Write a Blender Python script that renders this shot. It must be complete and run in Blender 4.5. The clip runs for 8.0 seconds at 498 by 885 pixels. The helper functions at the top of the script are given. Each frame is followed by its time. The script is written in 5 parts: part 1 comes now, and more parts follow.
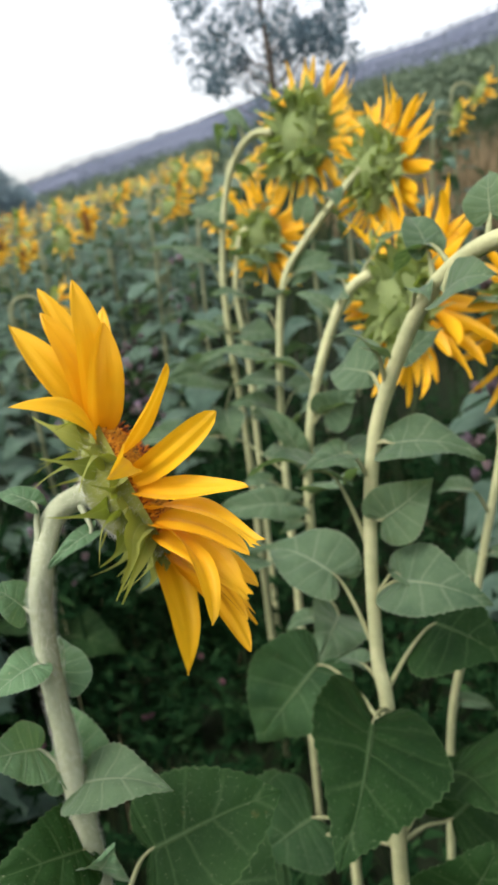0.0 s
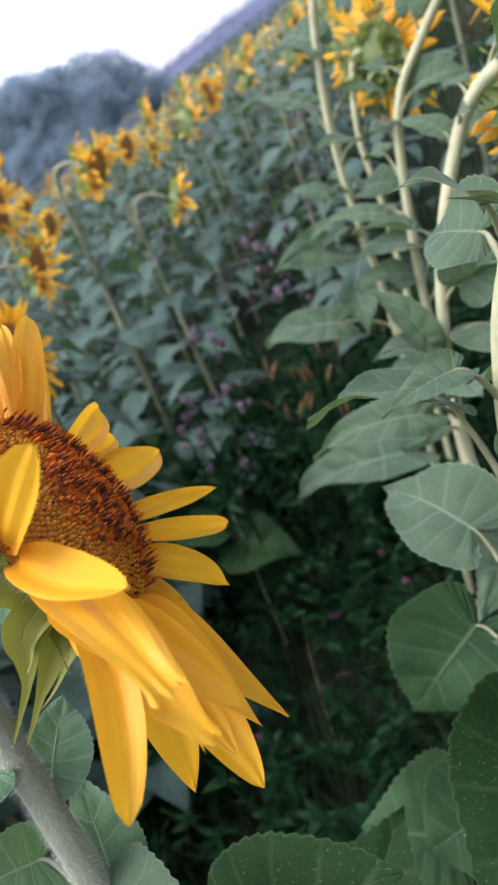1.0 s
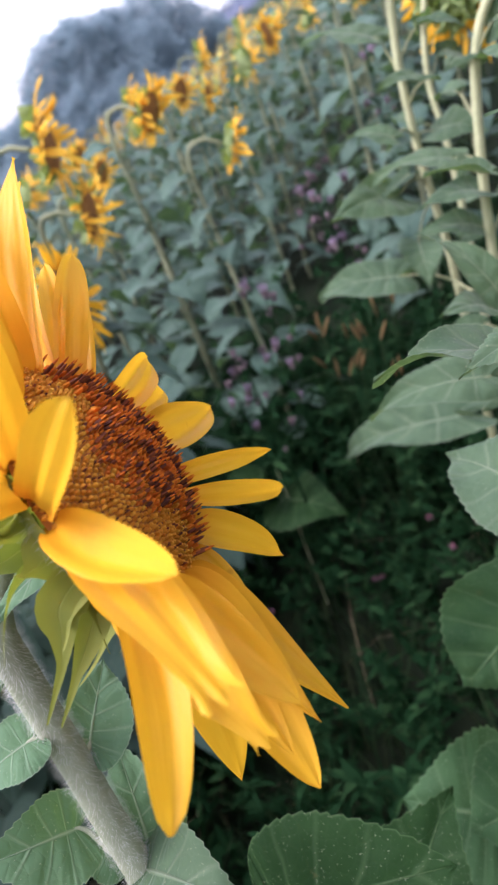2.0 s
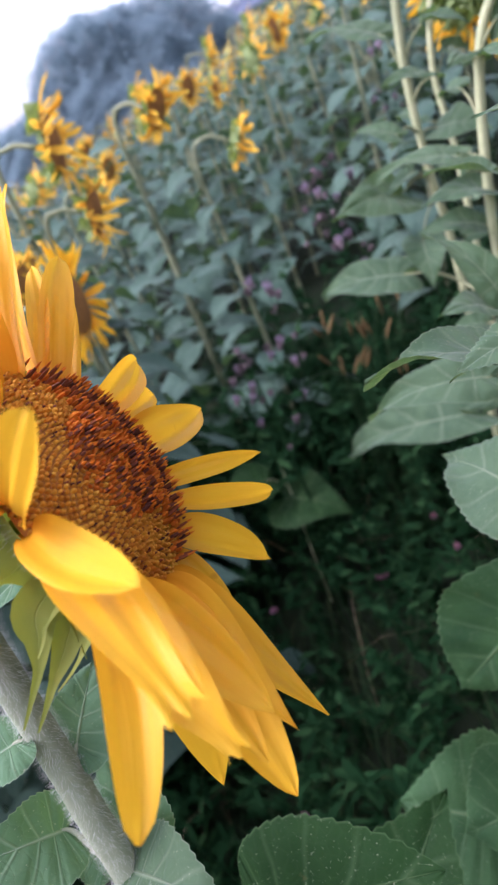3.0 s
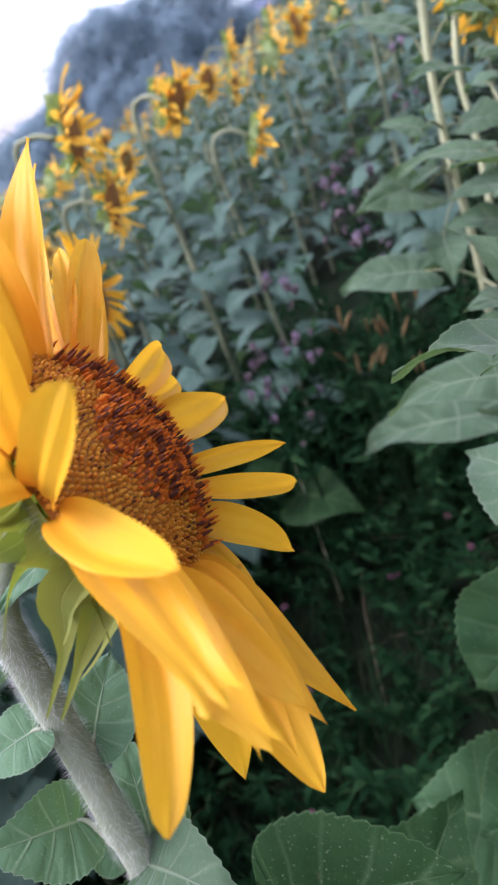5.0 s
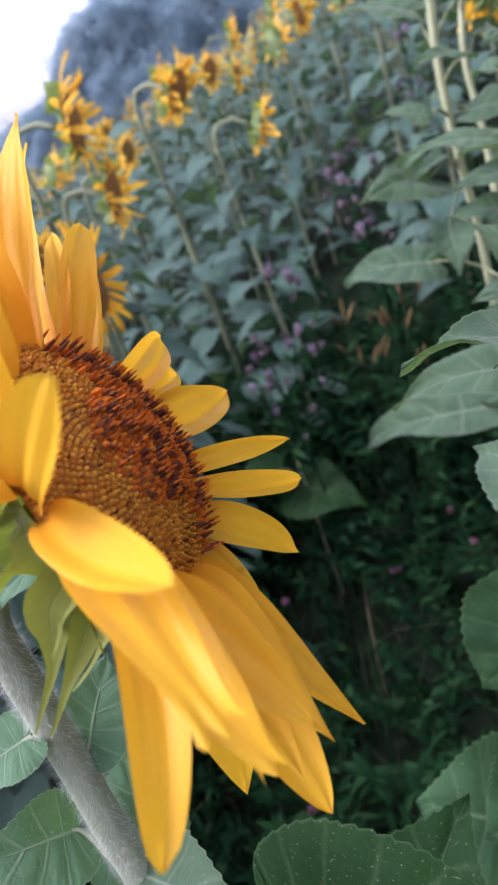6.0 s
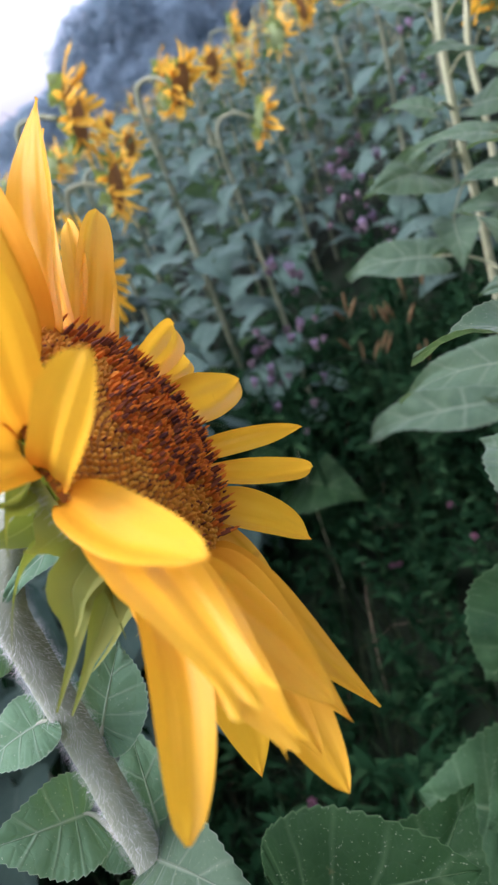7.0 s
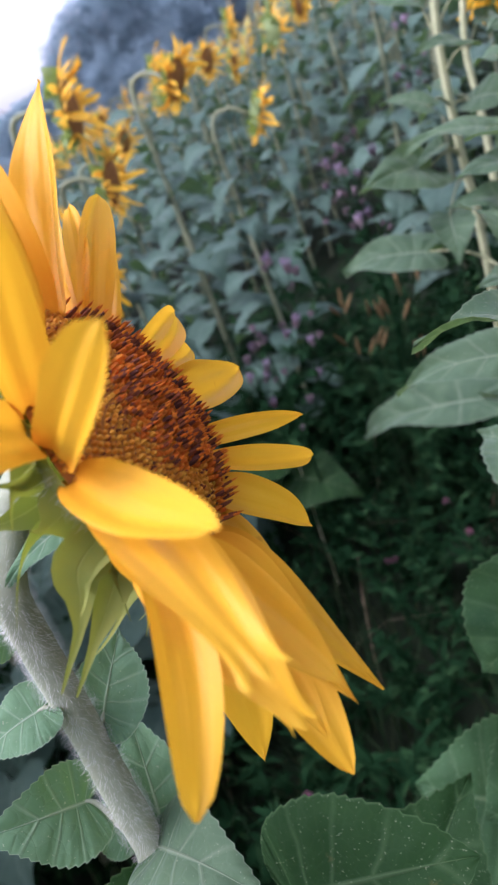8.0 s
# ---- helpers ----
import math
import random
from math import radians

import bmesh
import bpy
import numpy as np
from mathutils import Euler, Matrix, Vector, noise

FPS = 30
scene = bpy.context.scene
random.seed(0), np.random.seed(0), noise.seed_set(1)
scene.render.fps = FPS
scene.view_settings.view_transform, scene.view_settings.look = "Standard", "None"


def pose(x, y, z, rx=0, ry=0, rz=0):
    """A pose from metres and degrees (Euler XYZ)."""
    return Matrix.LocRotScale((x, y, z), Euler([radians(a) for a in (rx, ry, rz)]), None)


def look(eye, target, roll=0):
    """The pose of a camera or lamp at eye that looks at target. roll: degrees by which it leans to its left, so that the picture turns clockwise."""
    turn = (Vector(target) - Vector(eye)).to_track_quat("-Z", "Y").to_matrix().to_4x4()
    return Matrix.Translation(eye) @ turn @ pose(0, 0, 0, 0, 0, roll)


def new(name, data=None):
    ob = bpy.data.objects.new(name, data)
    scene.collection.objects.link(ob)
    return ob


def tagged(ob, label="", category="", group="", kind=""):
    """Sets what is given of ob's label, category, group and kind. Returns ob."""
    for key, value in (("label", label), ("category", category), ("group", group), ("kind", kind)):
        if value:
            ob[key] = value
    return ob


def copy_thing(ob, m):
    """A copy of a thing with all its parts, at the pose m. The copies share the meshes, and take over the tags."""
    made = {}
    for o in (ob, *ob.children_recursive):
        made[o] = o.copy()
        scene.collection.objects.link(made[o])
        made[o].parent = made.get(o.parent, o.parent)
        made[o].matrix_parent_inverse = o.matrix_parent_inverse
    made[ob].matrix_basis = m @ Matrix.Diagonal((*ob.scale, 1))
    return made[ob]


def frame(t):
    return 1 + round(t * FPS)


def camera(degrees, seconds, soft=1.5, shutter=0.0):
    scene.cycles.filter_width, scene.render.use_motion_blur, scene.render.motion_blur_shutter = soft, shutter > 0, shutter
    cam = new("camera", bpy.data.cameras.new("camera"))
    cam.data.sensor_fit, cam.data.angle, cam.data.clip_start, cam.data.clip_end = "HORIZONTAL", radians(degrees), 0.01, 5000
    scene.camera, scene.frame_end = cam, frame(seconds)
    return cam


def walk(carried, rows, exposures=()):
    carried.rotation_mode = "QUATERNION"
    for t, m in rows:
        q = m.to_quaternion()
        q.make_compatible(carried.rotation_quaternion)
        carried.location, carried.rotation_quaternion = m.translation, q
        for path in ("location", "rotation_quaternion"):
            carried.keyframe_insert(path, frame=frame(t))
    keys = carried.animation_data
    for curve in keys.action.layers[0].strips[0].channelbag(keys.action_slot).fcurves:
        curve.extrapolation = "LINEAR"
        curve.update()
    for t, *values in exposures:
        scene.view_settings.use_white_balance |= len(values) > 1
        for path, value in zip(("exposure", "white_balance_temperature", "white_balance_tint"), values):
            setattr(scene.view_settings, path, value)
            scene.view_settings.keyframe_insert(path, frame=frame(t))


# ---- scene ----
# ---- camera ----
cam = camera(40.05, 8.0, soft=2.0)
cam.data.dof.use_dof, cam.data.dof.focus_distance, cam.data.dof.aperture_fstop = True, 0.27, 20.0
PATH = [
    (0.0, pose(0.0000, 0.0000, 1.4500, 73.00, 6.00, 0.00)),
    (0.2, pose(0.0401, 0.0644, 1.4447, 71.90, 9.88, 3.39)),
    (0.3, pose(0.0560, 0.0930, 1.4390, 70.30, 12.20, 5.17)),
    (0.5, pose(0.0688, 0.1356, 1.4195, 67.24, 15.15, 8.58)),
    (0.7, pose(0.0745, 0.1680, 1.4190, 65.60, 17.30, 10.30)),
    (1.0, pose(0.0737, 0.1986, 1.4163, 64.77, 19.73, 11.88)),
    (1.5, pose(0.0555, 0.2189, 1.4096, 62.84, 19.74, 15.28)),
    (3.0, pose(0.0656, 0.2282, 1.4061, 62.58, 19.72, 17.10)),
    (3.5, pose(0.0669, 0.2363, 1.4064, 62.83, 19.66, 17.89)),
    (4.0, pose(0.0550, 0.2300, 1.4071, 62.87, 18.99, 18.27)),
    (4.5, pose(0.0591, 0.2262, 1.4058, 62.91, 19.14, 18.44)),
    (6.0, pose(0.0507, 0.2407, 1.3985, 62.21, 19.01, 18.72)),
    (6.5, pose(0.0525, 0.2430, 1.3980, 61.91, 19.12, 18.62)),
    (7.0, pose(0.0454, 0.2360, 1.3980, 61.87, 18.68, 18.81)),
    (7.5, pose(0.0444, 0.2379, 1.3954, 61.71, 18.72, 18.84)),
    (8.0, pose(0.0423, 0.2327, 1.3952, 61.53, 18.45, 18.39)),
]
EXPOSURES = [(0.0, 1.18, 6650, 12), (0.5, 1.12, 6000, 23), (1.0, 1.35, 5800, 28), (1.5, 1.60, 5950, 29), (3.0, 1.56, 5650, 32), (4.0, 1.58, 5620, 32), (4.5, 1.54, 5600, 32), (8.0, 1.44, 5550, 33)]
walk(cam, PATH, EXPOSURES)

# ---- light: a pale overcast evening, the sun low behind haze to the left ----
SUN_AZ, SUN_EL = -122.0, 55.0
world = bpy.data.worlds.new("evening_sky")
scene.world = world
world.use_nodes = True
wn, wl = world.node_tree.nodes, world.node_tree.links
wn.clear()
sky = wn.new("ShaderNodeTexSky")
sky.sky_type = "NISHITA"
sky.sun_disc = False
sky.sun_elevation = radians(SUN_EL)
sky.sun_rotation = radians(SUN_AZ)
sky.air_density, sky.dust_density, sky.ozone_density = 1.2, 4.0, 1.0
grey = wn.new("ShaderNodeHueSaturation")
grey.inputs["Saturation"].default_value = 0.32
back = wn.new("ShaderNodeBackground")
back.inputs["Strength"].default_value = 0.15
wout = wn.new("ShaderNodeOutputWorld")
wl.new(sky.outputs[0], grey.inputs["Color"])
wl.new(grey.outputs[0], back.inputs["Color"])
wl.new(back.outputs[0], wout.inputs["Surface"])

sun_data = bpy.data.lights.new("sun", "SUN")
sun_data.energy, sun_data.angle, sun_data.color = 0.75, radians(30), (1.0, 0.95, 0.88)
sun = new("sun", sun_data)
sun_dir = Vector((math.sin(radians(SUN_AZ)) * math.cos(radians(SUN_EL)), math.cos(radians(SUN_AZ)) * math.cos(radians(SUN_EL)), math.sin(radians(SUN_EL))))
sun.matrix_world = look(sun_dir * 50, (0, 0, 0))

# ---- materials ----


def material(name):
    m = bpy.data.materials.new(name)
    m.use_nodes = True
    nt = m.node_tree
    bsdf = nt.nodes["Principled BSDF"]
    return m, nt, bsdf


def node(nt, kind, **values):
    n = nt.nodes.new(kind)
    for key, value in values.items():
        n.inputs[key].default_value = value
    return n


def ramp(nt, fac, stops):
    r = nt.nodes.new("ShaderNodeValToRGB")
    while len(r.color_ramp.elements) < len(stops):
        r.color_ramp.elements.new(0.5)
    for e, (p, c) in zip(r.color_ramp.elements, stops):
        e.position, e.color = p, (*c, 1)
    nt.links.new(fac, r.inputs["Fac"])
    return r.outputs["Color"]


def maths(nt, op, a, b=None, clamp=False):
    n = nt.nodes.new("ShaderNodeMath")
    n.operation, n.use_clamp = op, clamp
    for k, v in enumerate((a, b)):
        if v is None:
            continue
        if isinstance(v, (int, float)):
            n.inputs[k].default_value = v
        else:
            nt.links.new(v, n.inputs[k])
    return n.outputs[0]


def mixed(nt, fac, a, b, blend="MIX"):
    n = nt.nodes.new("ShaderNodeMix")
    n.data_type, n.blend_type = "RGBA", blend
    for sock, v in ((n.inputs[0], fac), (n.inputs[6], a), (n.inputs[7], b)):
        if isinstance(v, (int, float)):
            sock.default_value = v
        elif isinstance(v, tuple):
            sock.default_value = (*v, 1)
        else:
            nt.links.new(v, sock)
    return n.outputs[2]


def noise_of(nt, scale, detail=3.0, rough=0.55, coord="Object"):
    tc = nt.nodes.new("ShaderNodeTexCoord")
    n = node(nt, "ShaderNodeTexNoise", Scale=scale, Detail=detail, Roughness=rough)
    nt.links.new(tc.outputs[coord], n.inputs["Vector"])
    return n.outputs["Fac"]


def bumped(nt, bsdf, height, strength, distance):
    b = node(nt, "ShaderNodeBump", Strength=strength, Distance=distance)
    nt.links.new(height, b.inputs["Height"])
    nt.links.new(b.outputs[0], bsdf.inputs["Normal"])
    return b


def translucent_mix(nt, bsdf, color, fac):
    t = nt.nodes.new("ShaderNodeBsdfTranslucent")
    nt.links.new(color, t.inputs["Color"])
    mix = nt.nodes.new("ShaderNodeMixShader")
    mix.inputs[0].default_value = fac
    nt.links.new(bsdf.outputs[0], mix.inputs[1])
    nt.links.new(t.outputs[0], mix.inputs[2])
    nt.links.new(mix.outputs[0], nt.nodes["Material Output"].inputs["Surface"])


def random_of(nt):
    return nt.nodes.new("ShaderNodeObjectInfo").outputs["Random"]


def island_of(nt):
    return nt.nodes.new("ShaderNodeNewGeometry").outputs["Random Per Island"]


def leaf_material(name, dark, light, vein, pick=random_of, rough=0.65, glow=0.22, fine=True, fuzz=0.0, slant=0.0, ribs=7.0):
    """A broad leaf: midrib, side veins and a fine net between them, mottled green, slightly hairy."""
    m, nt, bsdf = material(name)
    uv = nt.nodes.new("ShaderNodeUVMap")
    sep = nt.nodes.new("ShaderNodeSeparateXYZ")
    nt.links.new(uv.outputs[0], sep.inputs[0])
    u, v = sep.outputs[0], sep.outputs[1]
    side = maths(nt, "ABSOLUTE", maths(nt, "SUBTRACT", v, 0.5))
    mid = maths(nt, "SUBTRACT", 1.0, maths(nt, "MULTIPLY", side, 36.0), True)
    wob = maths(nt, "MULTIPLY", maths(nt, "SUBTRACT", noise_of(nt, 30), 0.5), 0.05)
    run = maths(nt, "FRACT", maths(nt, "MULTIPLY", maths(nt, "ADD", maths(nt, "SUBTRACT", u, maths(nt, "MULTIPLY", side, slant)), wob), ribs))
    lat = maths(nt, "SUBTRACT", 1.0, maths(nt, "MULTIPLY", maths(nt, "ABSOLUTE", maths(nt, "SUBTRACT", run, 0.5)), 11.0), True)
    lat = maths(nt, "MULTIPLY", lat, maths(nt, "SUBTRACT", 0.52, maths(nt, "MULTIPLY", side, 0.7), True))
    veins = maths(nt, "MAXIMUM", mid, lat)
    tc = nt.nodes.new("ShaderNodeTexCoord")
    cells = node(nt, "ShaderNodeTexVoronoi", Scale=150.0)
    cells.feature = "DISTANCE_TO_EDGE"
    nt.links.new(tc.outputs["Object"], cells.inputs["Vector"])
    net = maths(nt, "SUBTRACT", 1.0, maths(nt, "MULTIPLY", cells.outputs["Distance"], 7.0), True)
    blotch = noise_of(nt, 22, 4)
    base = mixed(nt, ramp(nt, blotch, [(0.3, (0, 0, 0)), (0.72, (1, 1, 1))]), dark, light)
    hue = mixed(nt, maths(nt, "MULTIPLY", pick(nt), 0.35), base, tuple(c * f for c, f in zip(light, (1.2, 1.15, 1.05))))
    col = mixed(nt, maths(nt, "MULTIPLY", veins, 0.65), hue, vein)
    if fine:
        rim = maths(nt, "MULTIPLY", maths(nt, "SUBTRACT", side, 0.482), 60.0, True)
        col = mixed(nt, maths(nt, "MULTIPLY", rim, 0.45), col, vein)
        col = mixed(nt, maths(nt, "MULTIPLY", net, 0.03), col, vein)
        speck = ramp(nt, noise_of(nt, 700, 2), [(0.675, (0, 0, 0)), (0.72, (1, 1, 1))])
        col = mixed(nt, maths(nt, "MULTIPLY", speck, 0.38), col, (0.40, 0.42, 0.30))
        brown = ramp(nt, noise_of(nt, 34, 5, 0.7), [(0.70, (0, 0, 0)), (0.78, (1, 1, 1))])
        col = mixed(nt, maths(nt, "MULTIPLY", brown, 0.3), col, (0.16, 0.11, 0.04))
    nt.links.new(col, bsdf.inputs["Base Color"])
    bsdf.inputs["Roughness"].default_value = rough
    bsdf.inputs["Specular IOR Level"].default_value = 0.12
    bsdf.inputs["Sheen Weight"].default_value = fuzz
    bsdf.inputs["Sheen Roughness"].default_value = 0.45
    relief = maths(nt, "ADD", maths(nt, "MULTIPLY", veins, -1.1), maths(nt, "ADD", maths(nt, "MULTIPLY", noise_of(nt, 160, 4), 0.4), maths(nt, "MULTIPLY", net, -0.16 if fine else 0.0)))
    bumped(nt, bsdf, relief, 0.5, 0.0016)
    translucent_mix(nt, bsdf, mixed(nt, 1.0, col, (1.5, 1.6, 0.6), "MULTIPLY"), glow)
    return m


def petal_material(name, deep, bright, tip, pick=random_of, glow=0.4):
    """A ray petal: yellow with fine lengthwise ridges and a deeper base."""
    m, nt, bsdf = material(name)
    uv = nt.nodes.new("ShaderNodeUVMap")
    sep = nt.nodes.new("ShaderNodeSeparateXYZ")
    nt.links.new(uv.outputs[0], sep.inputs[0])
    u, v = sep.outputs[0], sep.outputs[1]
    ridge = maths(nt, "SINE", maths(nt, "ADD", maths(nt, "MULTIPLY", v, 46.0), maths(nt, "MULTIPLY", noise_of(nt, 45), 6.0)))
    col = ramp(nt, u, [(0.0, deep), (0.35, bright), (0.9, bright), (1.0, tip)])
    col = mixed(nt, maths(nt, "MULTIPLY", noise_of(nt, 60, 4), 0.18), col, deep)
    col = mixed(nt, maths(nt, "MULTIPLY", pick(nt), 0.22), col, deep)
    col = mixed(nt, maths(nt, "MULTIPLY", maths(nt, "ADD", ridge, 1.0), 0.022), col, deep)
    spot = ramp(nt, noise_of(nt, 48, 2, 0.4), [(0.735, (0, 0, 0)), (0.765, (1, 1, 1))])
    col = mixed(nt, maths(nt, "MULTIPLY", spot, 0.45), col, (0.42, 0.13, 0.01))
    nt.links.new(col, bsdf.inputs["Base Color"])
    bsdf.inputs["Roughness"].default_value = 0.46
    bsdf.inputs["Specular IOR Level"].default_value = 0.3
    bumped(nt, bsdf, maths(nt, "ADD", ridge, maths(nt, "MULTIPLY", noise_of(nt, 220, 3), 0.8)), 0.07, 0.0005)
    translucent_mix(nt, bsdf, col, glow)
    return m


def plain_material(name, stops, scale, rough=0.7, bump=0.3, bump_scale=None, distance=0.002, pick=None, glow=0.0, spec=0.3):
    """Mottled natural surface: two scales of noise between the given colours."""
    m, nt, bsdf = material(name)
    big, small = noise_of(nt, scale, 4), noise_of(nt, (bump_scale or scale * 7), 4)
    fac = maths(nt, "ADD", maths(nt, "MULTIPLY", big, 0.7), maths(nt, "MULTIPLY", small, 0.3))
    if pick:
        fac = maths(nt, "ADD", maths(nt, "MULTIPLY", fac, 0.6), maths(nt, "MULTIPLY", pick(nt), 0.4))
    col = ramp(nt, fac, stops)
    nt.links.new(col, bsdf.inputs["Base Color"])
    bsdf.inputs["Roughness"].default_value = rough
    bsdf.inputs["Specular IOR Level"].default_value = spec
    bumped(nt, bsdf, small, bump, distance)
    if glow:
        translucent_mix(nt, bsdf, col, glow)
    return m


MAT_PETAL = petal_material("petal_yellow", (0.745, 0.322, 0.006), (0.80, 0.468, 0.013), (0.81, 0.50, 0.024))
MAT_PETAL_AGED = petal_material("petal_aged", (0.74, 0.38, 0.028), (0.87, 0.54, 0.045), (0.83, 0.47, 0.04))
MAT_PETAL_FAR = petal_material("petal_far", (0.74, 0.38, 0.028), (0.87, 0.54, 0.045), (0.83, 0.47, 0.04), pick=island_of)
# lower leaves: two darker copies of the leaf green, with shade in the colour
MAT_LEAF_SHADED = leaf_material("leaf_near", (0.008, 0.030, 0.007), (0.017, 0.050, 0.012), (0.085, 0.14, 0.06))
MAT_LEAF_LOW_SHADED = leaf_material("leaf_low", (0.020, 0.054, 0.022), (0.040, 0.092, 0.036), (0.13, 0.19, 0.10), glow=0.3)
MAT_LEAF_YOUNG = leaf_material("leaf_young", (0.058, 0.124, 0.062), (0.108, 0.198, 0.102), (0.32, 0.39, 0.28), glow=0.25, fuzz=0.14)
MAT_LEAF_MID = leaf_material("leaf_mid", (0.046, 0.090, 0.048), (0.090, 0.148, 0.082), (0.26, 0.31, 0.21), glow=0.32, fuzz=0.14)
# field leaves: paler and bluer than the near ones, haze worked into the green
MAT_LEAF_FIELD = leaf_material("leaf_field", (0.046, 0.090, 0.068), (0.078, 0.132, 0.099), (0.12, 0.17, 0.13), fine=False, fuzz=0.1)
MAT_LEAF_FAR = leaf_material("leaf_far", (0.046, 0.090, 0.068), (0.078, 0.132, 0.099), (0.12, 0.17, 0.13), pick=island_of, fine=False, fuzz=0.1)
MAT_BRACT = leaf_material("bract_green", (0.14, 0.195, 0.070), (0.24, 0.305, 0.125), (0.34, 0.39, 0.21), glow=0.3, fine=False, slant=0.95, ribs=3.0)
MAT_BRACT_DARK = leaf_material("bract_dark", (0.130, 0.165, 0.034), (0.245, 0.265, 0.060), (0.28, 0.30, 0.09), glow=0.32, fine=False, fuzz=0.1, ribs=0.0)
MAT_STEM = plain_material("stem_pale", [(0.25, (0.23, 0.265, 0.165)), (0.6, (0.31, 0.34, 0.225)), (0.8, (0.37, 0.39, 0.27))], 30, 0.75, 0.4, 260, 0.001)
MAT_STEM_TALL = plain_material("stem_tall", [(0.25, (0.27, 0.30, 0.155)), (0.55, (0.40, 0.415, 0.225)), (0.8, (0.47, 0.455, 0.27))], 45, 0.8, 0.7, 300, 0.0015)
MAT_STEM_FIELD = plain_material("stem_field", [(0.25, (0.15, 0.18, 0.095)), (0.6, (0.24, 0.255, 0.145)), (0.8, (0.31, 0.30, 0.18))], 14, 0.8, 0.3, 90, 0.002)
MAT_PETIOLE = plain_material("petiole", [(0.3, (0.18, 0.20, 0.09)), (0.6, (0.26, 0.275, 0.145)), (0.8, (0.33, 0.29, 0.17))], 25, 0.7, 0.3, 200, 0.001)
MAT_HAIR = plain_material("stem_hair", [(0.3, (0.66, 0.67, 0.60)), (0.7, (0.78, 0.78, 0.72))], 40, 0.6, 0.0, glow=0.4)
MAT_FLORET = plain_material("floret_open", [(0.30, (0.56, 0.14, 0.010)), (0.5, (0.76, 0.235, 0.014)), (0.75, (0.86, 0.34, 0.020))], 150, 0.7, 0.3, 800, 0.0006, island_of, 0.5)
MAT_FLORET_TIP = plain_material("floret_tip", [(0.3, (0.075, 0.020, 0.010)), (0.7, (0.26, 0.068, 0.016))], 150, 0.7, 0.2, 800, 0.0006, island_of)
MAT_BUD = plain_material("floret_bud", [(0.3, (0.58, 0.24, 0.018)), (0.5, (0.76, 0.37, 0.030)), (0.75, (0.86, 0.52, 0.055))], 150, 0.7, 0.3, 800, 0.0006, island_of, 0.5)
MAT_DISC = plain_material("disc_brown", [(0.3, (0.24, 0.085, 0.010)), (0.7, (0.42, 0.17, 0.018))], 200, 0.85, 0.5, 700, 0.001)
MAT_DISC_FIELD = plain_material("disc_field", [(0.3, (0.18, 0.075, 0.022)), (0.55, (0.34, 0.155, 0.036)), (0.8, (0.50, 0.26, 0.05))], 120, 0.9, 0.8, 300, 0.004)
# grass: base colour lowered to hold the undergrowth's deep shade
MAT_GRASS_SHADED = plain_material("grass_blade", [(0.2, (0.010, 0.026, 0.011)), (0.55, (0.020, 0.044, 0.016)), (0.8, (0.052, 0.062, 0.024))], 6, 0.8, 0.0, None, 0.002, island_of, 0.25, 0.08)
MAT_DRY = plain_material("dry_grass", [(0.2, (0.14, 0.11, 0.06)), (0.6, (0.24, 0.18, 0.10)), (0.8, (0.30, 0.22, 0.13))], 6, 0.8, 0.0, None, 0.002, island_of, 0.2)
# weeds: near-black green, the shade between plants is in the colour
MAT_WEED_SHADED = plain_material("weed_leaf", [(0.2, (0.003, 0.014, 0.004)), (0.55, (0.008, 0.031, 0.010)), (0.8, (0.034, 0.080, 0.027))], 8, 0.85, 0.0, None, 0.002, island_of, 0.2, 0.05)
MAT_PINK = plain_material("thistle_pink", [(0.2, (0.24, 0.17, 0.24)), (0.6, (0.36, 0.27, 0.36)), (0.8, (0.46, 0.37, 0.45))], 90, 0.8, 0.0, None, 0.002, island_of, 0.3)
MAT_CLOVER = plain_material("clover_pink", [(0.2, (0.20, 0.075, 0.11)), (0.6, (0.30, 0.14, 0.19)), (0.8, (0.40, 0.25, 0.28))], 90, 0.8, 0.0, None, 0.002, island_of, 0.3)
MAT_BURR = plain_material("thistle_burr", [(0.2, (0.09, 0.07, 0.075)), (0.6, (0.16, 0.115, 0.125)), (0.8, (0.23, 0.18, 0.18))], 90, 0.8, 0.4, None, 0.002)
MAT_SPIKE = plain_material("seed_spike", [(0.2, (0.060, 0.040, 0.013)), (0.6, (0.105, 0.066, 0.020)), (0.8, (0.15, 0.095, 0.03))], 60, 0.85, 0.4, 300, 0.002)
MAT_BARK = plain_material("bark", [(0.2, (0.05, 0.042, 0.035)), (0.6, (0.10, 0.085, 0.07)), (0.8, (0.16, 0.14, 0.12))], 6, 0.9, 0.7, 30, 0.02)
# broad trees: distance haze is painted into this pale blue-grey leaf colour
MAT_CROWN_HAZED = plain_material("tree_leaf", [(0.2, (0.215, 0.295, 0.325)), (0.55, (0.265, 0.355, 0.385)), (0.8, (0.30, 0.395, 0.425))], 0.6, 0.9, 0.0, None, 0.002, island_of, 0.55, 0.05)
# far woods: blue-grey base stands in for the haze over the ridge
MAT_WOODS_HAZED = plain_material("far_woods", [(0.2, (0.10, 0.125, 0.155)), (0.55, (0.135, 0.165, 0.20)), (0.8, (0.17, 0.20, 0.24))], 0.4, 0.8, 0.0, None, 0.002, island_of, 0.2)

# open tree: leaves shifted to blue, haze carried by the colour
MAT_CROWN_TREE_HAZED = plain_material("open_tree_leaf", [(0.2, (0.085, 0.135, 0.17)), (0.55, (0.115, 0.175, 0.21)), (0.8, (0.15, 0.215, 0.25))], 0.6, 0.6, 0.0, None, 0.002, island_of, 0.4)
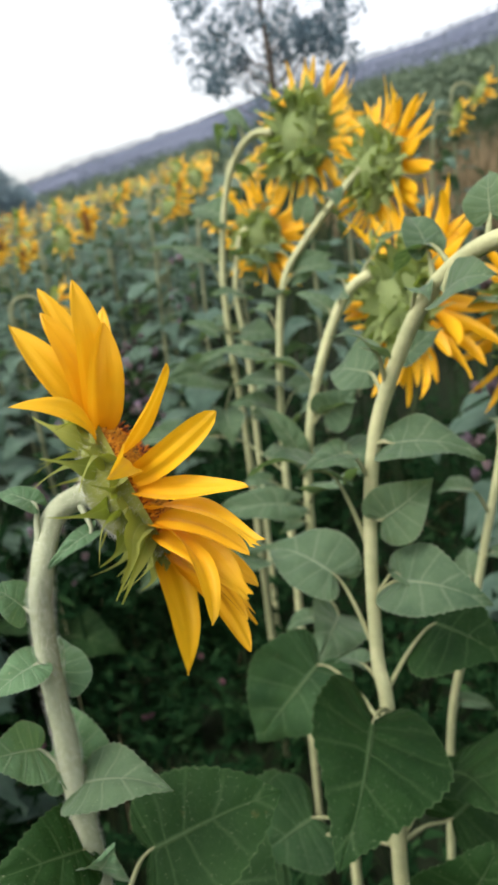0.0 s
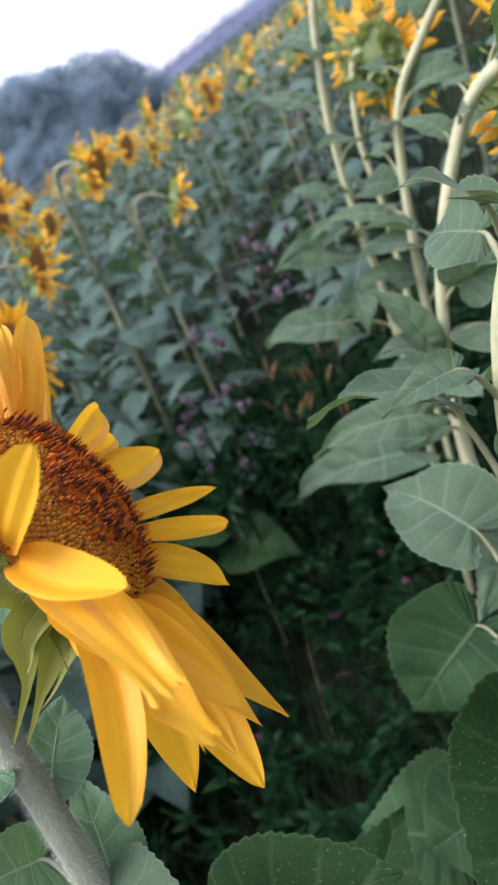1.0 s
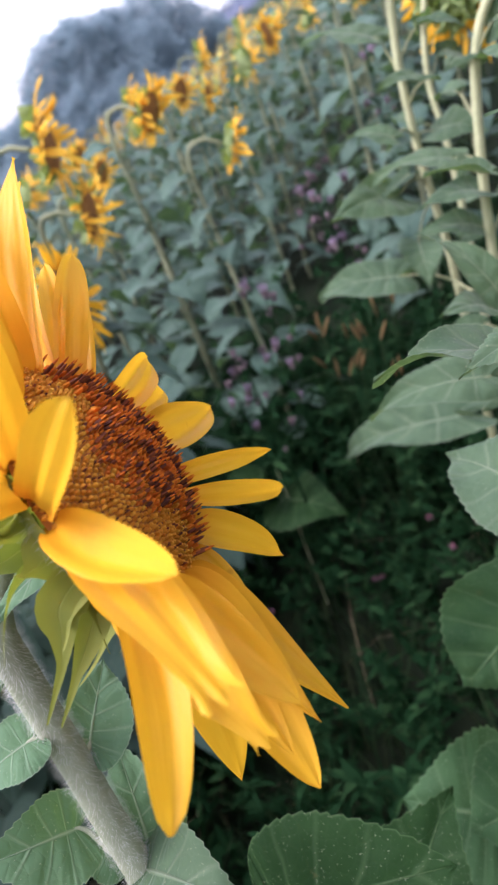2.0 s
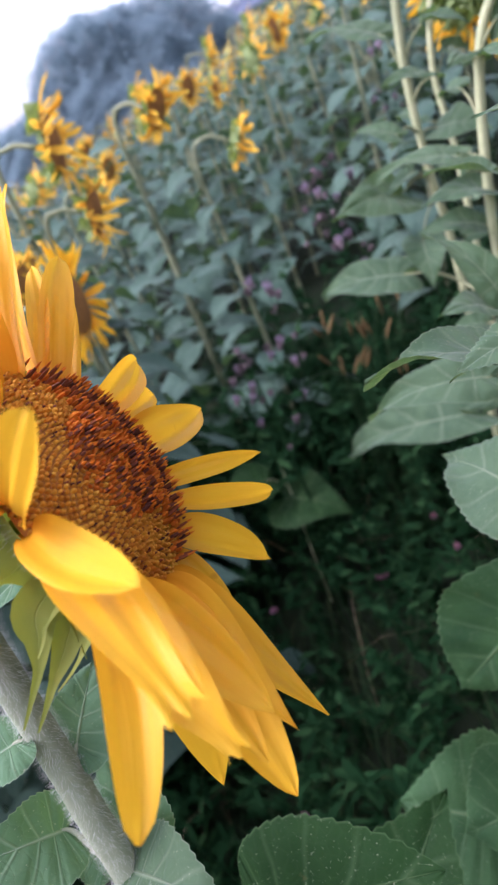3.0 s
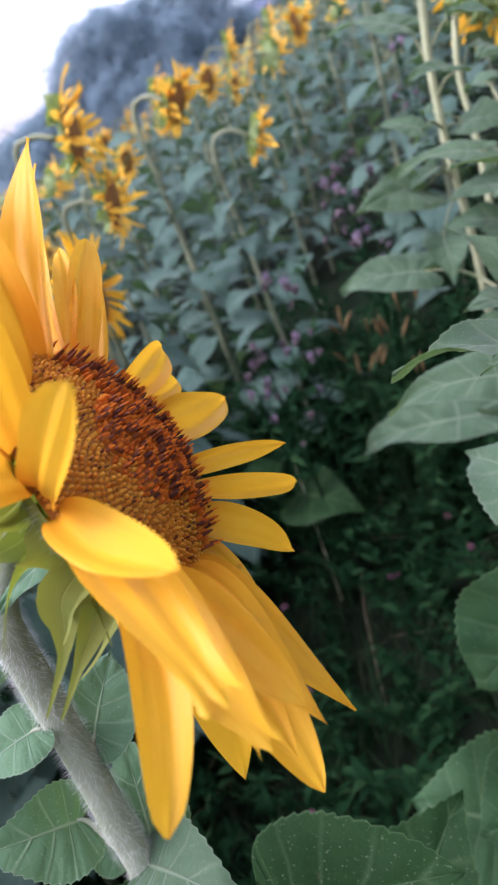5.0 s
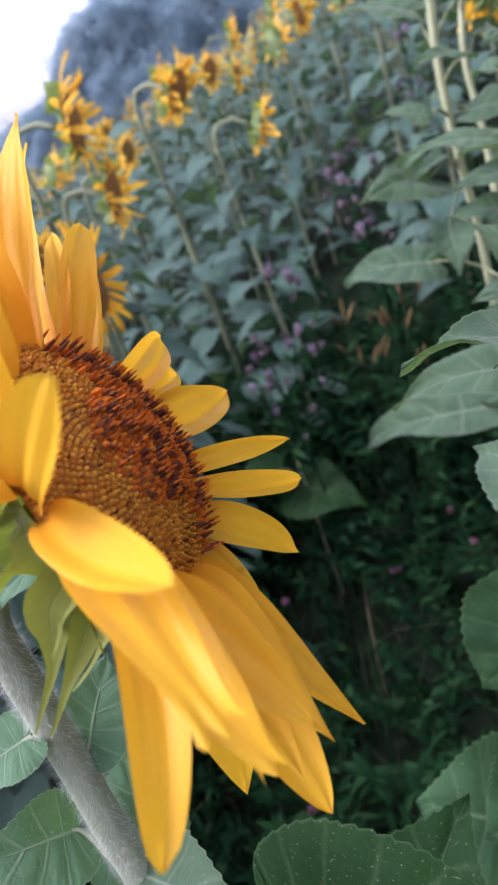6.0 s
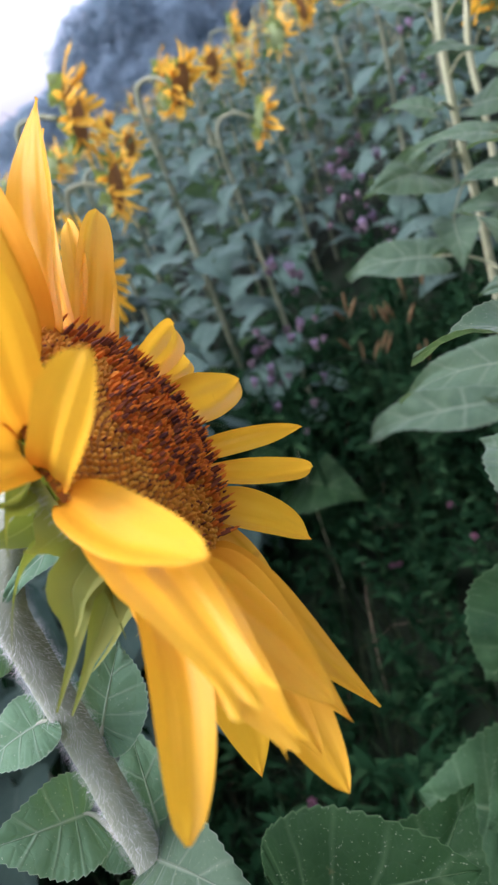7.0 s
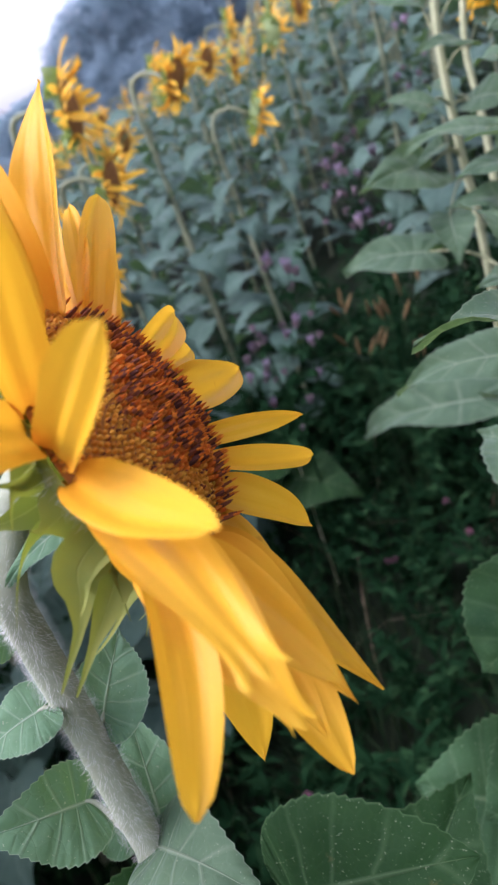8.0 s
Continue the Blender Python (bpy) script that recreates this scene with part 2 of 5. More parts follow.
MAT_SCRUB = plain_material("scrub_leaf", [(0.2, (0.065, 0.10, 0.065)), (0.55, (0.10, 0.145, 0.09)), (0.8, (0.15, 0.19, 0.12))], 0.25, 0.8, 0.0, None, 0.002, island_of, 0.25)

# ---- mesh helpers ----


def mesh_of(name, verts, faces, mat, uvs=None, smooth=True):
    me = bpy.data.meshes.new(name)
    me.from_pydata([tuple(v) for v in verts], [], [tuple(f) for f in faces])
    for m in mat if isinstance(mat, (list, tuple)) else (mat,):
        me.materials.append(m)
    if uvs is not None:
        layer = me.uv_layers.new(name="UVMap")
        index = np.empty(len(me.loops), dtype=np.int32)
        me.loops.foreach_get("vertex_index", index)
        layer.data.foreach_set("uv", np.asarray(uvs, dtype=np.float32)[index].ravel())
    if smooth:
        me.polygons.foreach_set("use_smooth", np.ones(len(me.polygons), dtype=bool))
    me.update()
    return me


def part(name, me, parent, label=""):
    ob = new(name, me)
    if parent is not None:
        ob.parent = parent
        ob.matrix_parent_inverse = Matrix.Translation(-parent.matrix_basis.translation) if parent.type == "EMPTY" else Matrix()
    return tagged(ob, label) if label else ob


def unit(v):
    v = np.asarray(v, float)
    return v / max(np.linalg.norm(v), 1e-9)


def grid_faces(nu, nv, start=0):
    i = np.arange(nu - 1)[:, None] * nv + np.arange(nv - 1)[None, :] + start
    return np.stack([i, i + 1, i + nv + 1, i + nv], -1).reshape(-1, 4).tolist()


def spline(points, per=6):
    """A smooth line through the points."""
    p = [np.asarray(q, float) for q in points]
    p = [2 * p[0] - p[1]] + p + [2 * p[-1] - p[-2]]
    out = []
    for a, b, c, d in zip(p, p[1:], p[2:], p[3:]):
        for k in range(per):
            t = k / per
            out.append(0.5 * ((2 * b) + (c - a) * t + (2 * a - 5 * b + 4 * c - d) * t * t + (3 * b - a - 3 * c + d) * t**3))
    out.append(p[-2])
    return np.array(out)


def tube(line, radii, sides=8, ridges=0.0, seed=0):
    """Vertices and faces of a round stalk along a line, with a closed end."""
    line = np.asarray(line, float)
    n = len(line)
    radii = np.interp(np.linspace(0, 1, n), np.linspace(0, 1, len(radii)), radii)
    tang = np.gradient(line, axis=0)
    tang /= np.linalg.norm(tang, axis=1)[:, None]
    ref = np.array([0.31, 0.9, 0.1])
    rng = np.random.RandomState(seed)
    verts = []
    for q, t, r in zip(line, tang, radii):
        a = unit(np.cross(t, ref))
        b = np.cross(t, a)
        ang = np.arange(sides) * 2 * np.pi / sides
        rr = r * (1 + ridges * np.cos(ang * 5) + rng.uniform(-0.03, 0.03, sides))
        verts.append(q + np.cos(ang)[:, None] * a * rr[:, None] + np.sin(ang)[:, None] * b * rr[:, None])
    verts = np.concatenate(verts)
    faces = []
    for i in range(n - 1):
        for k in range(sides):
            faces.append((i * sides + k, i * sides + (k + 1) % sides, (i + 1) * sides + (k + 1) % sides, (i + 1) * sides + k))
    faces.append(tuple(range(sides))[::-1])
    faces.append(tuple((n - 1) * sides + k for k in range(sides)))
    return verts, faces


def blade(base, tip, normal, width, arch=0.0, fold=0.15, wave=0.02, cordate=0.10, nu=26, nv=13, teeth=0.03, seed=0, taper=1.0):
    """A heart-shaped toothed leaf blade from its base to its tip."""
    rng = np.random.RandomState(seed)
    base, tip = np.asarray(base, float), np.asarray(tip, float)
    axis = tip - base
    length = np.linalg.norm(axis)
    axis = axis / length
    nrm = unit(np.asarray(normal, float) - np.dot(normal, axis) * axis)
    side = np.cross(nrm, axis)
    u = np.linspace(0, 1, nu)[:, None]
    v = np.linspace(-1, 1, nv)[None, :]
    w = (u + (0.075 if cordate > 0.15 else 0.035)) ** 0.5 * (1.0 - u * 0.997) ** taper / (0.395 if taper < 1.3 else 0.26) * width / 2
    saw = (u * (21 if nu > 40 else 13) + rng.uniform(0, 1)) % 1.0
    jag = 1 + teeth * (saw - 0.5) * np.clip(u * 8, 0, 1) * np.abs(v) ** 5
    ph = rng.uniform(0, 6.28, 4)
    lift = fold * np.abs(v) ** 1.3 * w
    lift = lift + wave * length * (np.sin(u * 7 + ph[0]) * v + 0.7 * np.sin(u * 13 + ph[1] + v * 2) * np.abs(v) ** 2 + 0.5 * np.sin(v * 3 + ph[2] + u * 3))
    rise = arch * length * 4 * u * (1 - u)
    back = cordate * length * (np.abs(v) ** 1.3 - 0.3 * np.abs(v) ** 7) * (1 - u) ** 3
    bendy = 0.03 * length * np.sin(u * 3.0 + ph[3])
    pts = base + axis * ((u * length - back)[..., None]) + side * ((w * v * jag + bendy)[..., None]) + nrm * ((lift + rise)[..., None])
    uvs = np.stack(np.broadcast_arrays(u, v * 0.5 + 0.5), -1).reshape(-1, 2)
    return pts.reshape(-1, 3), grid_faces(nu, nv), uvs


LEAF_EDGE = ((0, 0), (-0.085, 0.09), (-0.14, 0.22), (-0.10, 0.37), (0.05, 0.48), (0.25, 0.495), (0.46, 0.40), (0.67, 0.25), (0.86, 0.10), (1, 0))
OVAL_EDGE = ((0, 0), (-0.05, 0.09), (-0.08, 0.22), (-0.05, 0.37), (0.06, 0.47), (0.25, 0.505), (0.46, 0.45), (0.67, 0.33), (0.86, 0.17), (1, 0))


def heart_leaf(base, tip, normal, width, arch=0.08, fold=0.2, wave=0.04, nu=97, nv=13, teeth=0.05, seed=0, droop=0.25, lobe=1.0, outline=LEAF_EDGE):
    """A sunflower leaf: lobed at the stalk, drawn out at the tip, toothed, quilted between its veins and wavy at the margin."""
    rng = np.random.RandomState(seed)
    base, tip = np.asarray(base, float), np.asarray(tip, float)
    axis = tip - base
    length = np.linalg.norm(axis)
    axis = axis / length
    nrm = unit(np.asarray(normal, float) - np.dot(normal, axis) * axis)
    side = np.cross(nrm, axis)
    edge = spline([(x * (lobe if x < 0 else 1), y, 0) for x, y in outline], 12)
    s = np.linspace(0, 1, nu)
    k = s * (len(edge) - 1)
    ex, ey = np.interp(k, np.arange(len(edge)), edge[:, 0]), np.interp(k, np.arange(len(edge)), edge[:, 1])
    saw = (s * 25 + rng.uniform()) % 1.0
    jag = (teeth * 0.5 if nu > 60 else 0) * (saw - 0.4) * np.clip(s * 5, 0, 1) * np.clip((1 - s) * 8, 0, 1)
    v = np.linspace(-1, 1, nv)[None, :]
    av, s = np.abs(v), s[:, None]
    x = s**3 * (1 - av) + (ex + 0.4 * jag)[:, None] * av
    lop = 1 + 0.10 * rng.uniform(-1, 1) * np.sign(v)
    y = width / length * (ey + jag)[:, None] * av * np.sign(v) * lop
    ph = rng.uniform(0, 6.28, 6)
    z = fold * np.abs(y) ** 1.15
    z = z + arch * 4 * x * (1 - x) - droop * np.clip(x - 0.45, 0, 1) ** 2
    z = z + 0.008 * (1 + np.cos(2 * np.pi * 7 * s)) * 4 * av * (1 - av) * np.clip(s * 3, 0, 1)
    z = z + 0.85 * wave * (np.sin(s * 9 + ph[0] + v * ph[3]) * v * av + 0.55 * np.sin(s * 19 + ph[1] + 2.0 * v) * av**3 + 0.6 * np.sin(s * 5 + ph[2]) * v)
    y = y + 0.035 * np.sin(x * 2.6 + ph[4]) * np.clip(x, 0, 1)
    pts = base + length * (axis * x[..., None] + side * y[..., None] + nrm * z[..., None])
    uvs = np.stack(np.broadcast_arrays(s, v * 0.5 + 0.5), -1).reshape(-1, 2)
    return pts.reshape(-1, 3), grid_faces(nu, nv), uvs


def ray_petal(base, tip, normal, width, arch=0.1, cup=0.25, twist=0.0, curl=0.0, nu=14, nv=7, seed=0, point=0.7, notch=0.0):
    """A ray petal from base to tip: arched along its length, cupped across, optionally twisted or ending in small teeth."""
    rng = np.random.RandomState(seed)
    base, tip = np.asarray(base, float), np.asarray(tip, float)
    axis = tip - base
    length = np.linalg.norm(axis)
    axis = axis / length
    nrm = unit(np.asarray(normal, float) - np.dot(normal, axis) * axis)
    side = np.cross(nrm, axis)
    u = np.linspace(0, 1, nu)[:, None]
    v = np.linspace(-1, 1, nv)[None, :]
    peak = 0.62 / (0.62 + point)
    w = width / 2 * (0.86 * u**0.62 * (1.0 - u * 0.999) ** point / (peak**0.62 * (1 - peak) ** point) + 0.34 * (1 - u) ** 2.4 * np.clip(1 - 0.35 * u, 0, 1))
    end = np.clip((u - 0.72) / 0.28, 0, 1) ** 2
    w = w + end * (notch * width / 2 - w) * (notch > 0)
    ang = twist * u + curl * u**3
    ca, sa = np.cos(ang), np.sin(ang)
    ph = rng.uniform(0, 6.28, 3)
    lift = cup * np.abs(v) ** 1.6 * w + 0.012 * length * np.sin(u * 9 + ph[0]) * v + 0.006 * length * np.sin(v * 5 + ph[1]) + 0.085 * w * np.cos(v * 7.0 + 0.6 * np.sin(ph[1])) * np.sin(np.pi * u)
    across = w * v
    a2, l2 = across * ca - lift * sa, across * sa + lift * ca
    mid = arch * length * 4 * u * (1 - u)
    sway = 0.03 * length * np.sin(np.pi * u) * np.sin(ph[2])
    pts = base + axis * ((u * length - notch * 0.06 * length * end * (1 - np.cos(7.0 * v + ph[2])))[..., None]) + side * ((a2 + sway)[..., None]) + nrm * ((l2 + mid)[..., None])
    uvs = np.stack(np.broadcast_arrays(u, v * 0.5 + 0.5), -1).reshape(-1, 2)
    return pts.reshape(-1, 3), grid_faces(nu, nv), uvs


def joined(pieces):
    """One vertex, face and uv list out of several."""
    verts, faces, uvs, n = [], [], [], 0
    for p in pieces:
        v, f = np.asarray(p[0]), p[1]
        verts.append(v)
        faces += [tuple(i + n for i in q) for q in f]
        uvs.append(np.asarray(p[2]) if len(p) > 2 else np.full((len(v), 2), 0.3))
        n += len(v)
    return np.concatenate(verts), faces, np.concatenate(uvs)


def thing(name, place, label, category, group=""):
    e = new(name)
    e.empty_display_size = 0.05
    e.matrix_basis = Matrix.Translation(Vector(place))
    return tagged(e, label, category, group)


# ---- ground, hills ----
SLOPE_X, SLOPE_Y, GROUND0 = 0.20, 0.115, -0.08


def ridge_angle(az):
    """Height of the far ridge over the eye, in degrees, by bearing."""
    return float(np.interp(az, [-180, -60, -30, -20, -17, -12, -3, 8, 12, 19, 40, 90, 180], [0, 0.3, 1, 3.0, 5.2, 6.8, 8.6, 11.2, 11.7, 13.0, 13, 6, 0]))


def ground_z(x, y):
    r = math.hypot(x, y)
    plane = SLOPE_X * x + SLOPE_Y * y + GROUND0
    if r < 18:
        return plane
    az = math.degrees(math.atan2(x, y))
    s, c = x / r, y / r
    slope = SLOPE_X * s + SLOPE_Y * c
    top = math.tan(radians(ridge_angle(az)))
    near = slope * r + GROUND0
    reach = min(r, 320.0)
    far_slope = slope + (top - slope) * min(1.0, max(0.0, (reach - 18) / 302)) ** 1.4
    z = far_slope * reach + GROUND0 * (reach < 40) + (1.4 * (reach - 18) / 302)
    z = near + (z - near) * min(1.0, (r - 18) / 30)
    if r > 320:
        z -= (r - 320) * 0.12
    k = min(1.0, (r - 18) / 60)
    return z + k * (2.2 * noise.noise((x / 55, y / 55, 0.3)) + 0.7 * noise.noise((x / 17, y / 17, 4.0)))


def build_ground():
    radii = [0.0] + list(np.geomspace(0.35, 2600, 96))
    steps = 168
    verts, faces = [], []
    for r in radii:
        for k in range(steps):
            a = 2 * math.pi * k / steps
            x, y = r * math.sin(a), r * math.cos(a)
            z = ground_z(x, y)
            if 0 < r < 12:
                z += 0.02 * noise.noise((x * 2.2, y * 2.2, 1.0)) + 0.015 * noise.noise((x * 7, y * 7, 2.0))
            verts.append((x, y, z))
    for i in range(len(radii) - 1):
        for k in range(steps):
            faces.append((i * steps + k, (i + 1) * steps + k, (i + 1) * steps + (k + 1) % steps, i * steps + (k + 1) % steps))
    return verts, faces


def ground_material():
    """Weedy soil close by, darkened for shade; grey-green meadow, dry stubble strips and wooded slope far off, blued
    for haze.
    """
    m, nt, bsdf = material("hillside")
    geo = nt.nodes.new("ShaderNodeNewGeometry")
    sep = nt.nodes.new("ShaderNodeSeparateXYZ")
    nt.links.new(geo.outputs["Position"], sep.inputs[0])
    x, y = sep.outputs[0], sep.outputs[1]
    r = maths(nt, "SQRT", maths(nt, "ADD", maths(nt, "MULTIPLY", x, x), maths(nt, "MULTIPLY", y, y)))
    # near soil painted almost black for the shade under the plants
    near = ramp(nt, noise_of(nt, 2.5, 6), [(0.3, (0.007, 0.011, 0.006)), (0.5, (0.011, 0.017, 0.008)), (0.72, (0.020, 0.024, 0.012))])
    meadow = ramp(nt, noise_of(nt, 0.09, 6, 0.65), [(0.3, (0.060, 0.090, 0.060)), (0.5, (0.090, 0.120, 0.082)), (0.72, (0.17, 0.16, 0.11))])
    # wooded slope: the haze is put into the colour as a blue cast
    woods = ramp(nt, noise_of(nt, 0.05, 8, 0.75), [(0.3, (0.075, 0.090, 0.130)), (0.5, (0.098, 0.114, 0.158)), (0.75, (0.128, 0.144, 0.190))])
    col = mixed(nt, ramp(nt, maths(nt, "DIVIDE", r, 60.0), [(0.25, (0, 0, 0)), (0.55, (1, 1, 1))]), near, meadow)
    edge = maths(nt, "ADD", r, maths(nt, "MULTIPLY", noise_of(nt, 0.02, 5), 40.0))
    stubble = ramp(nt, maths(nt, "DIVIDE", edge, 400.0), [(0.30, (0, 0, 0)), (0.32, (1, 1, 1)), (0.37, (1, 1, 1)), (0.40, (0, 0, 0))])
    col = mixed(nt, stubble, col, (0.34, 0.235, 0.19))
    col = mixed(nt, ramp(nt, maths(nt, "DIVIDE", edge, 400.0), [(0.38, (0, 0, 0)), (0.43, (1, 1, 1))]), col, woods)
    nt.links.new(col, bsdf.inputs["Base Color"])
    bsdf.inputs["Roughness"].default_value = 0.95
    bsdf.inputs["Specular IOR Level"].default_value = 0.1
    bumped(nt, bsdf, noise_of(nt, 14, 6), 0.6, 0.03)
    return m


gv, gf = build_ground()
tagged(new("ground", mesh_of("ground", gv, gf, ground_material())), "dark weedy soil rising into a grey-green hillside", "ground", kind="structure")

# ---- flower heads ----


class Head:
    """A flower head's own axes: centre of the disc, facing, and places by angle, radius and height."""

    def __init__(self, centre, facing, radius):
        self.c, self.n, self.r = np.asarray(centre, float), unit(facing), radius
        up = np.array([0, 0, 1.0]) if abs(self.n[2]) < 0.95 else np.array([0, 1.0, 0])
        self.e1 = unit(up - self.n * np.dot(self.n, up))
        self.e2 = np.cross(self.n, self.e1)

    def at(self, angle, radius, height):
        a = math.radians(angle)
        return self.c + radius * math.cos(a) * self.e1 + radius * math.sin(a) * self.e2 + height * self.n

    def out(self, angle):
        a = math.radians(angle)
        return math.cos(a) * self.e1 + math.sin(a) * self.e2


def dome(head, rise, back, rings=7, steps=28, cut=0.0):
    """The disc's rounded front and the fleshy cup behind it, as two shells."""
    front_v, back_v = [], []
    for i in range(rings):
        t = i / (rings - 1)
        for k in range(steps):
            a = 360 * k / steps
            front_v.append(head.at(a, head.r * t, rise * (1 - t**2.2)))
            back_v.append(head.at(a, head.r * (cut + (1.04 - cut) * t), -back * (1 - t**2.0) ** 0.9))
    faces = []
    for i in range(rings - 1):
        for k in range(steps):
            faces.append((i * steps + k, i * steps + (k + 1) % steps, (i + 1) * steps + (k + 1) % steps, (i + 1) * steps + k))
    return front_v, [f[::-1] for f in faces], back_v, faces


def dome_height(head, rise, r):
    return rise * (1 - (r / head.r) ** 2.2)


def floret_spikes(head, rise, items):
    """Small pointed four-sided florets standing on the dome; items: angle, radius, height, thickness, lean."""
    verts, faces = [], []
    for a, r, h, th, lean in items:
        foot = head.at(a, r, dome_height(head, rise, r) - 0.0006)
        up = unit(head.n + lean * head.out(a))
        s = unit(np.cross(up, head.out(a)))
        o = np.cross(s, up)
        n = len(verts)
        for lvl, w in ((0.0, 0.8), (0.55, 1.0), (0.85, 0.75)):
            for k in range(4):
                d = s * math.cos(k * 1.5708) + o * math.sin(k * 1.5708)
                verts.append(foot + up * h * lvl + d * th * w)
        verts.append(foot + up * h)
        for lv in range(2):
            for k in range(4):
                faces.append((n + lv * 4 + k, n + lv * 4 + (k + 1) % 4, n + lv * 4 + 4 + (k + 1) % 4, n + lv * 4 + 4 + k))
        for k in range(4):
            faces.append((n + 8 + k, n + 8 + (k + 1) % 4, n + 12))
    return verts, faces


# ---- the close sunflower ----
MAIN = Head((-0.087, 0.398, 1.309), (0.90, 0.29, 0.32), 0.0475)
GROUND_MAIN = ground_z(-0.14, 0.36)
main_plant = thing("sunflower", (-0.14, 0.36, GROUND_MAIN), "open bright yellow sunflower with brown disc on hairy pale stem", "sunflower")

MAIN_STEM = spline([(-0.098, 0.394, 1.305), (-0.122, 0.400, 1.304), (-0.138, 0.390, 1.295), (-0.1440, 0.3715, 1.270), (-0.1512, 0.3732, 1.2367),
                    (-0.1530, 0.3720, 1.190), (-0.1510, 0.3680, 1.153), (-0.1512, 0.3660, 1.118), (-0.1470, 0.3600, 1.077), (-0.142, 0.355, 0.85), (-0.140, 0.36, 0.4), (-0.14, 0.36, GROUND_MAIN - 0.03)], 8)
sv, sf = tube(MAIN_STEM, [0.0088, 0.0076, 0.0072, 0.0071, 0.0071, 0.0072, 0.0073, 0.0074, 0.0078, 0.009, 0.011, 0.013], 24, 0.03, 3)
main_stem = part("stem", mesh_of("stem", sv, sf, MAT_STEM), main_plant, "pale green hairy stem bent over at the neck")


def hair_mesh(line, radius, count, length, seed, top=1.0):
    """Fine bristles standing off a stalk."""
    rng = np.random.RandomState(seed)
    line = np.asarray(line)
    seg = np.diff(line, axis=0)
    verts, faces = [], []
    cum = np.r_[0, np.cumsum(np.linalg.norm(seg, axis=1))]
    for _ in range(count):
        s = rng.uniform(0, cum[-1] * top)
        i = min(np.searchsorted(cum, s, "right") - 1, len(seg) - 1)
        t = unit(seg[i])
        q = line[i] + t * (s - cum[i])
        a = unit(np.cross(t, rng.normal(size=3)))
        d = unit(a + 0.35 * rng.normal(size=3))
        w = np.cross(d, t) * 0.000042
        ln = length * rng.uniform(0.5, 1.3)
        n = len(verts)
        f = q + a * radius * 0.95
        m = f + d * ln * 0.55 + t * 0.0004 * rng.normal()
        verts += [f - w, f + w, m - w * 0.7, m + w * 0.7, f + d * ln + t * 0.0008 * rng.normal()]
        faces += [(n, n + 1, n + 3, n + 2), (n + 2, n + 3, n + 4)]
    return verts, faces


hv, hf = hair_mesh(MAIN_STEM[:68], 0.0072, 11000, 0.0040, 5)
tagged(part("stem_hair", mesh_of("stem_hair", hv, hf, MAT_HAIR), main_stem, "fine white bristles"), kind="stuff")

fv, ff, bv, bf = dome(MAIN, 0.0145, 0.030, 9, 40)
main_disc = part("disc", mesh_of("disc", fv, ff, MAT_DISC), main_plant, "domed brown seed disc")
part("receptacle", mesh_of("receptacle", bv, bf, MAT_BRACT_DARK), main_plant, "green cup behind the disc")


def main_florets():
    """Golden closed buds on the near side; beyond them a zone of opening florets with dark anther tubes, a spent orange band and a tall dark outer ring."""
    rng = np.random.RandomState(11)
    opened, tubes, stigmas, buds = [], [], [], []
    total = 1750
    heart = np.array([math.cos(math.radians(77)), math.sin(math.radians(77))]) * 0.72
    for i in range(total):
        q = 0.99 * math.sqrt((i + 0.5) / total)
        r = MAIN.r * q
        a = (i * 137.508) % 360
        p = np.array([math.cos(math.radians(a)), math.sin(math.radians(a))]) * q
        way = p - heart
        far = np.linalg.norm(way)
        way = way / max(far, 1e-6)
        along = float(heart @ way)
        ring = far / (-along + math.sqrt(along**2 + 1 - 0.72**2)) + 0.03 * rng.normal()
        da = (a + 103 + 180) % 360 - 180
        side = 1.0 - max(0.0, (abs(da) - 62) / 22) if q > 0.45 else 1.0
        lean = -0.05 + 0.32 * q**3 * rng.uniform(0.3, 1.2)
        if ring < 0.20 or side < rng.uniform(0, 1):
            h = 0.0014 + 0.0009 * rng.uniform() + 0.0008 * min(1.0, ring)
            buds.append((a, r, h, 0.00092, 0.2 * rng.normal()))
            if rng.uniform() < 0.20:
                tubes.append((a + rng.uniform(-2, 2), r, h + 0.0004 * rng.uniform(0.3, 1.3), 0.00050, 0.1 * rng.normal()))
            continue
        if ring < 0.58:
            k = (ring - 0.20) / 0.38
            h, dark, tall = 0.0018 + 0.0016 * k, 0.27 + 0.1 * k, 0.0016 + 0.0018 * k
        elif ring < 0.75:
            h, dark, tall = 0.0048, 0.15, 0.0016
        else:
            h, dark, tall = 0.0044, 0.42, 0.0030 + 0.0014 * rng.uniform()
        h *= rng.uniform(0.8, 1.2)
        opened.append((a, r, h, 0.00082 + 0.0002 * rng.uniform(), lean))
        if rng.uniform() < dark:
            turn = a + rng.uniform(-1, 1)
            lean += rng.uniform(-0.10, 0.10)
            tubes.append((turn, r, h + tall * rng.uniform(0.8, 1.2), 0.00082, lean))
            if rng.uniform() < 0.7:
                stigmas.append((turn, r, h + tall * 1.2 + 0.0010, 0.00060, lean))
    return opened, tubes, stigmas, buds


for nm, items, mat, lab in zip(("open_floret", "anther", "stigma", "bud_floret"), main_florets(), (MAT_FLORET, MAT_FLORET_TIP, MAT_FLORET, MAT_BUD), ("rust-orange open florets", "dark brown anther tubes", "orange tips", "golden closed florets")):
    v, f = floret_spikes(MAIN, 0.0145, items)
    tagged(part(nm, mesh_of(nm, v, f, mat, smooth=False), main_disc, lab), kind="stuff")


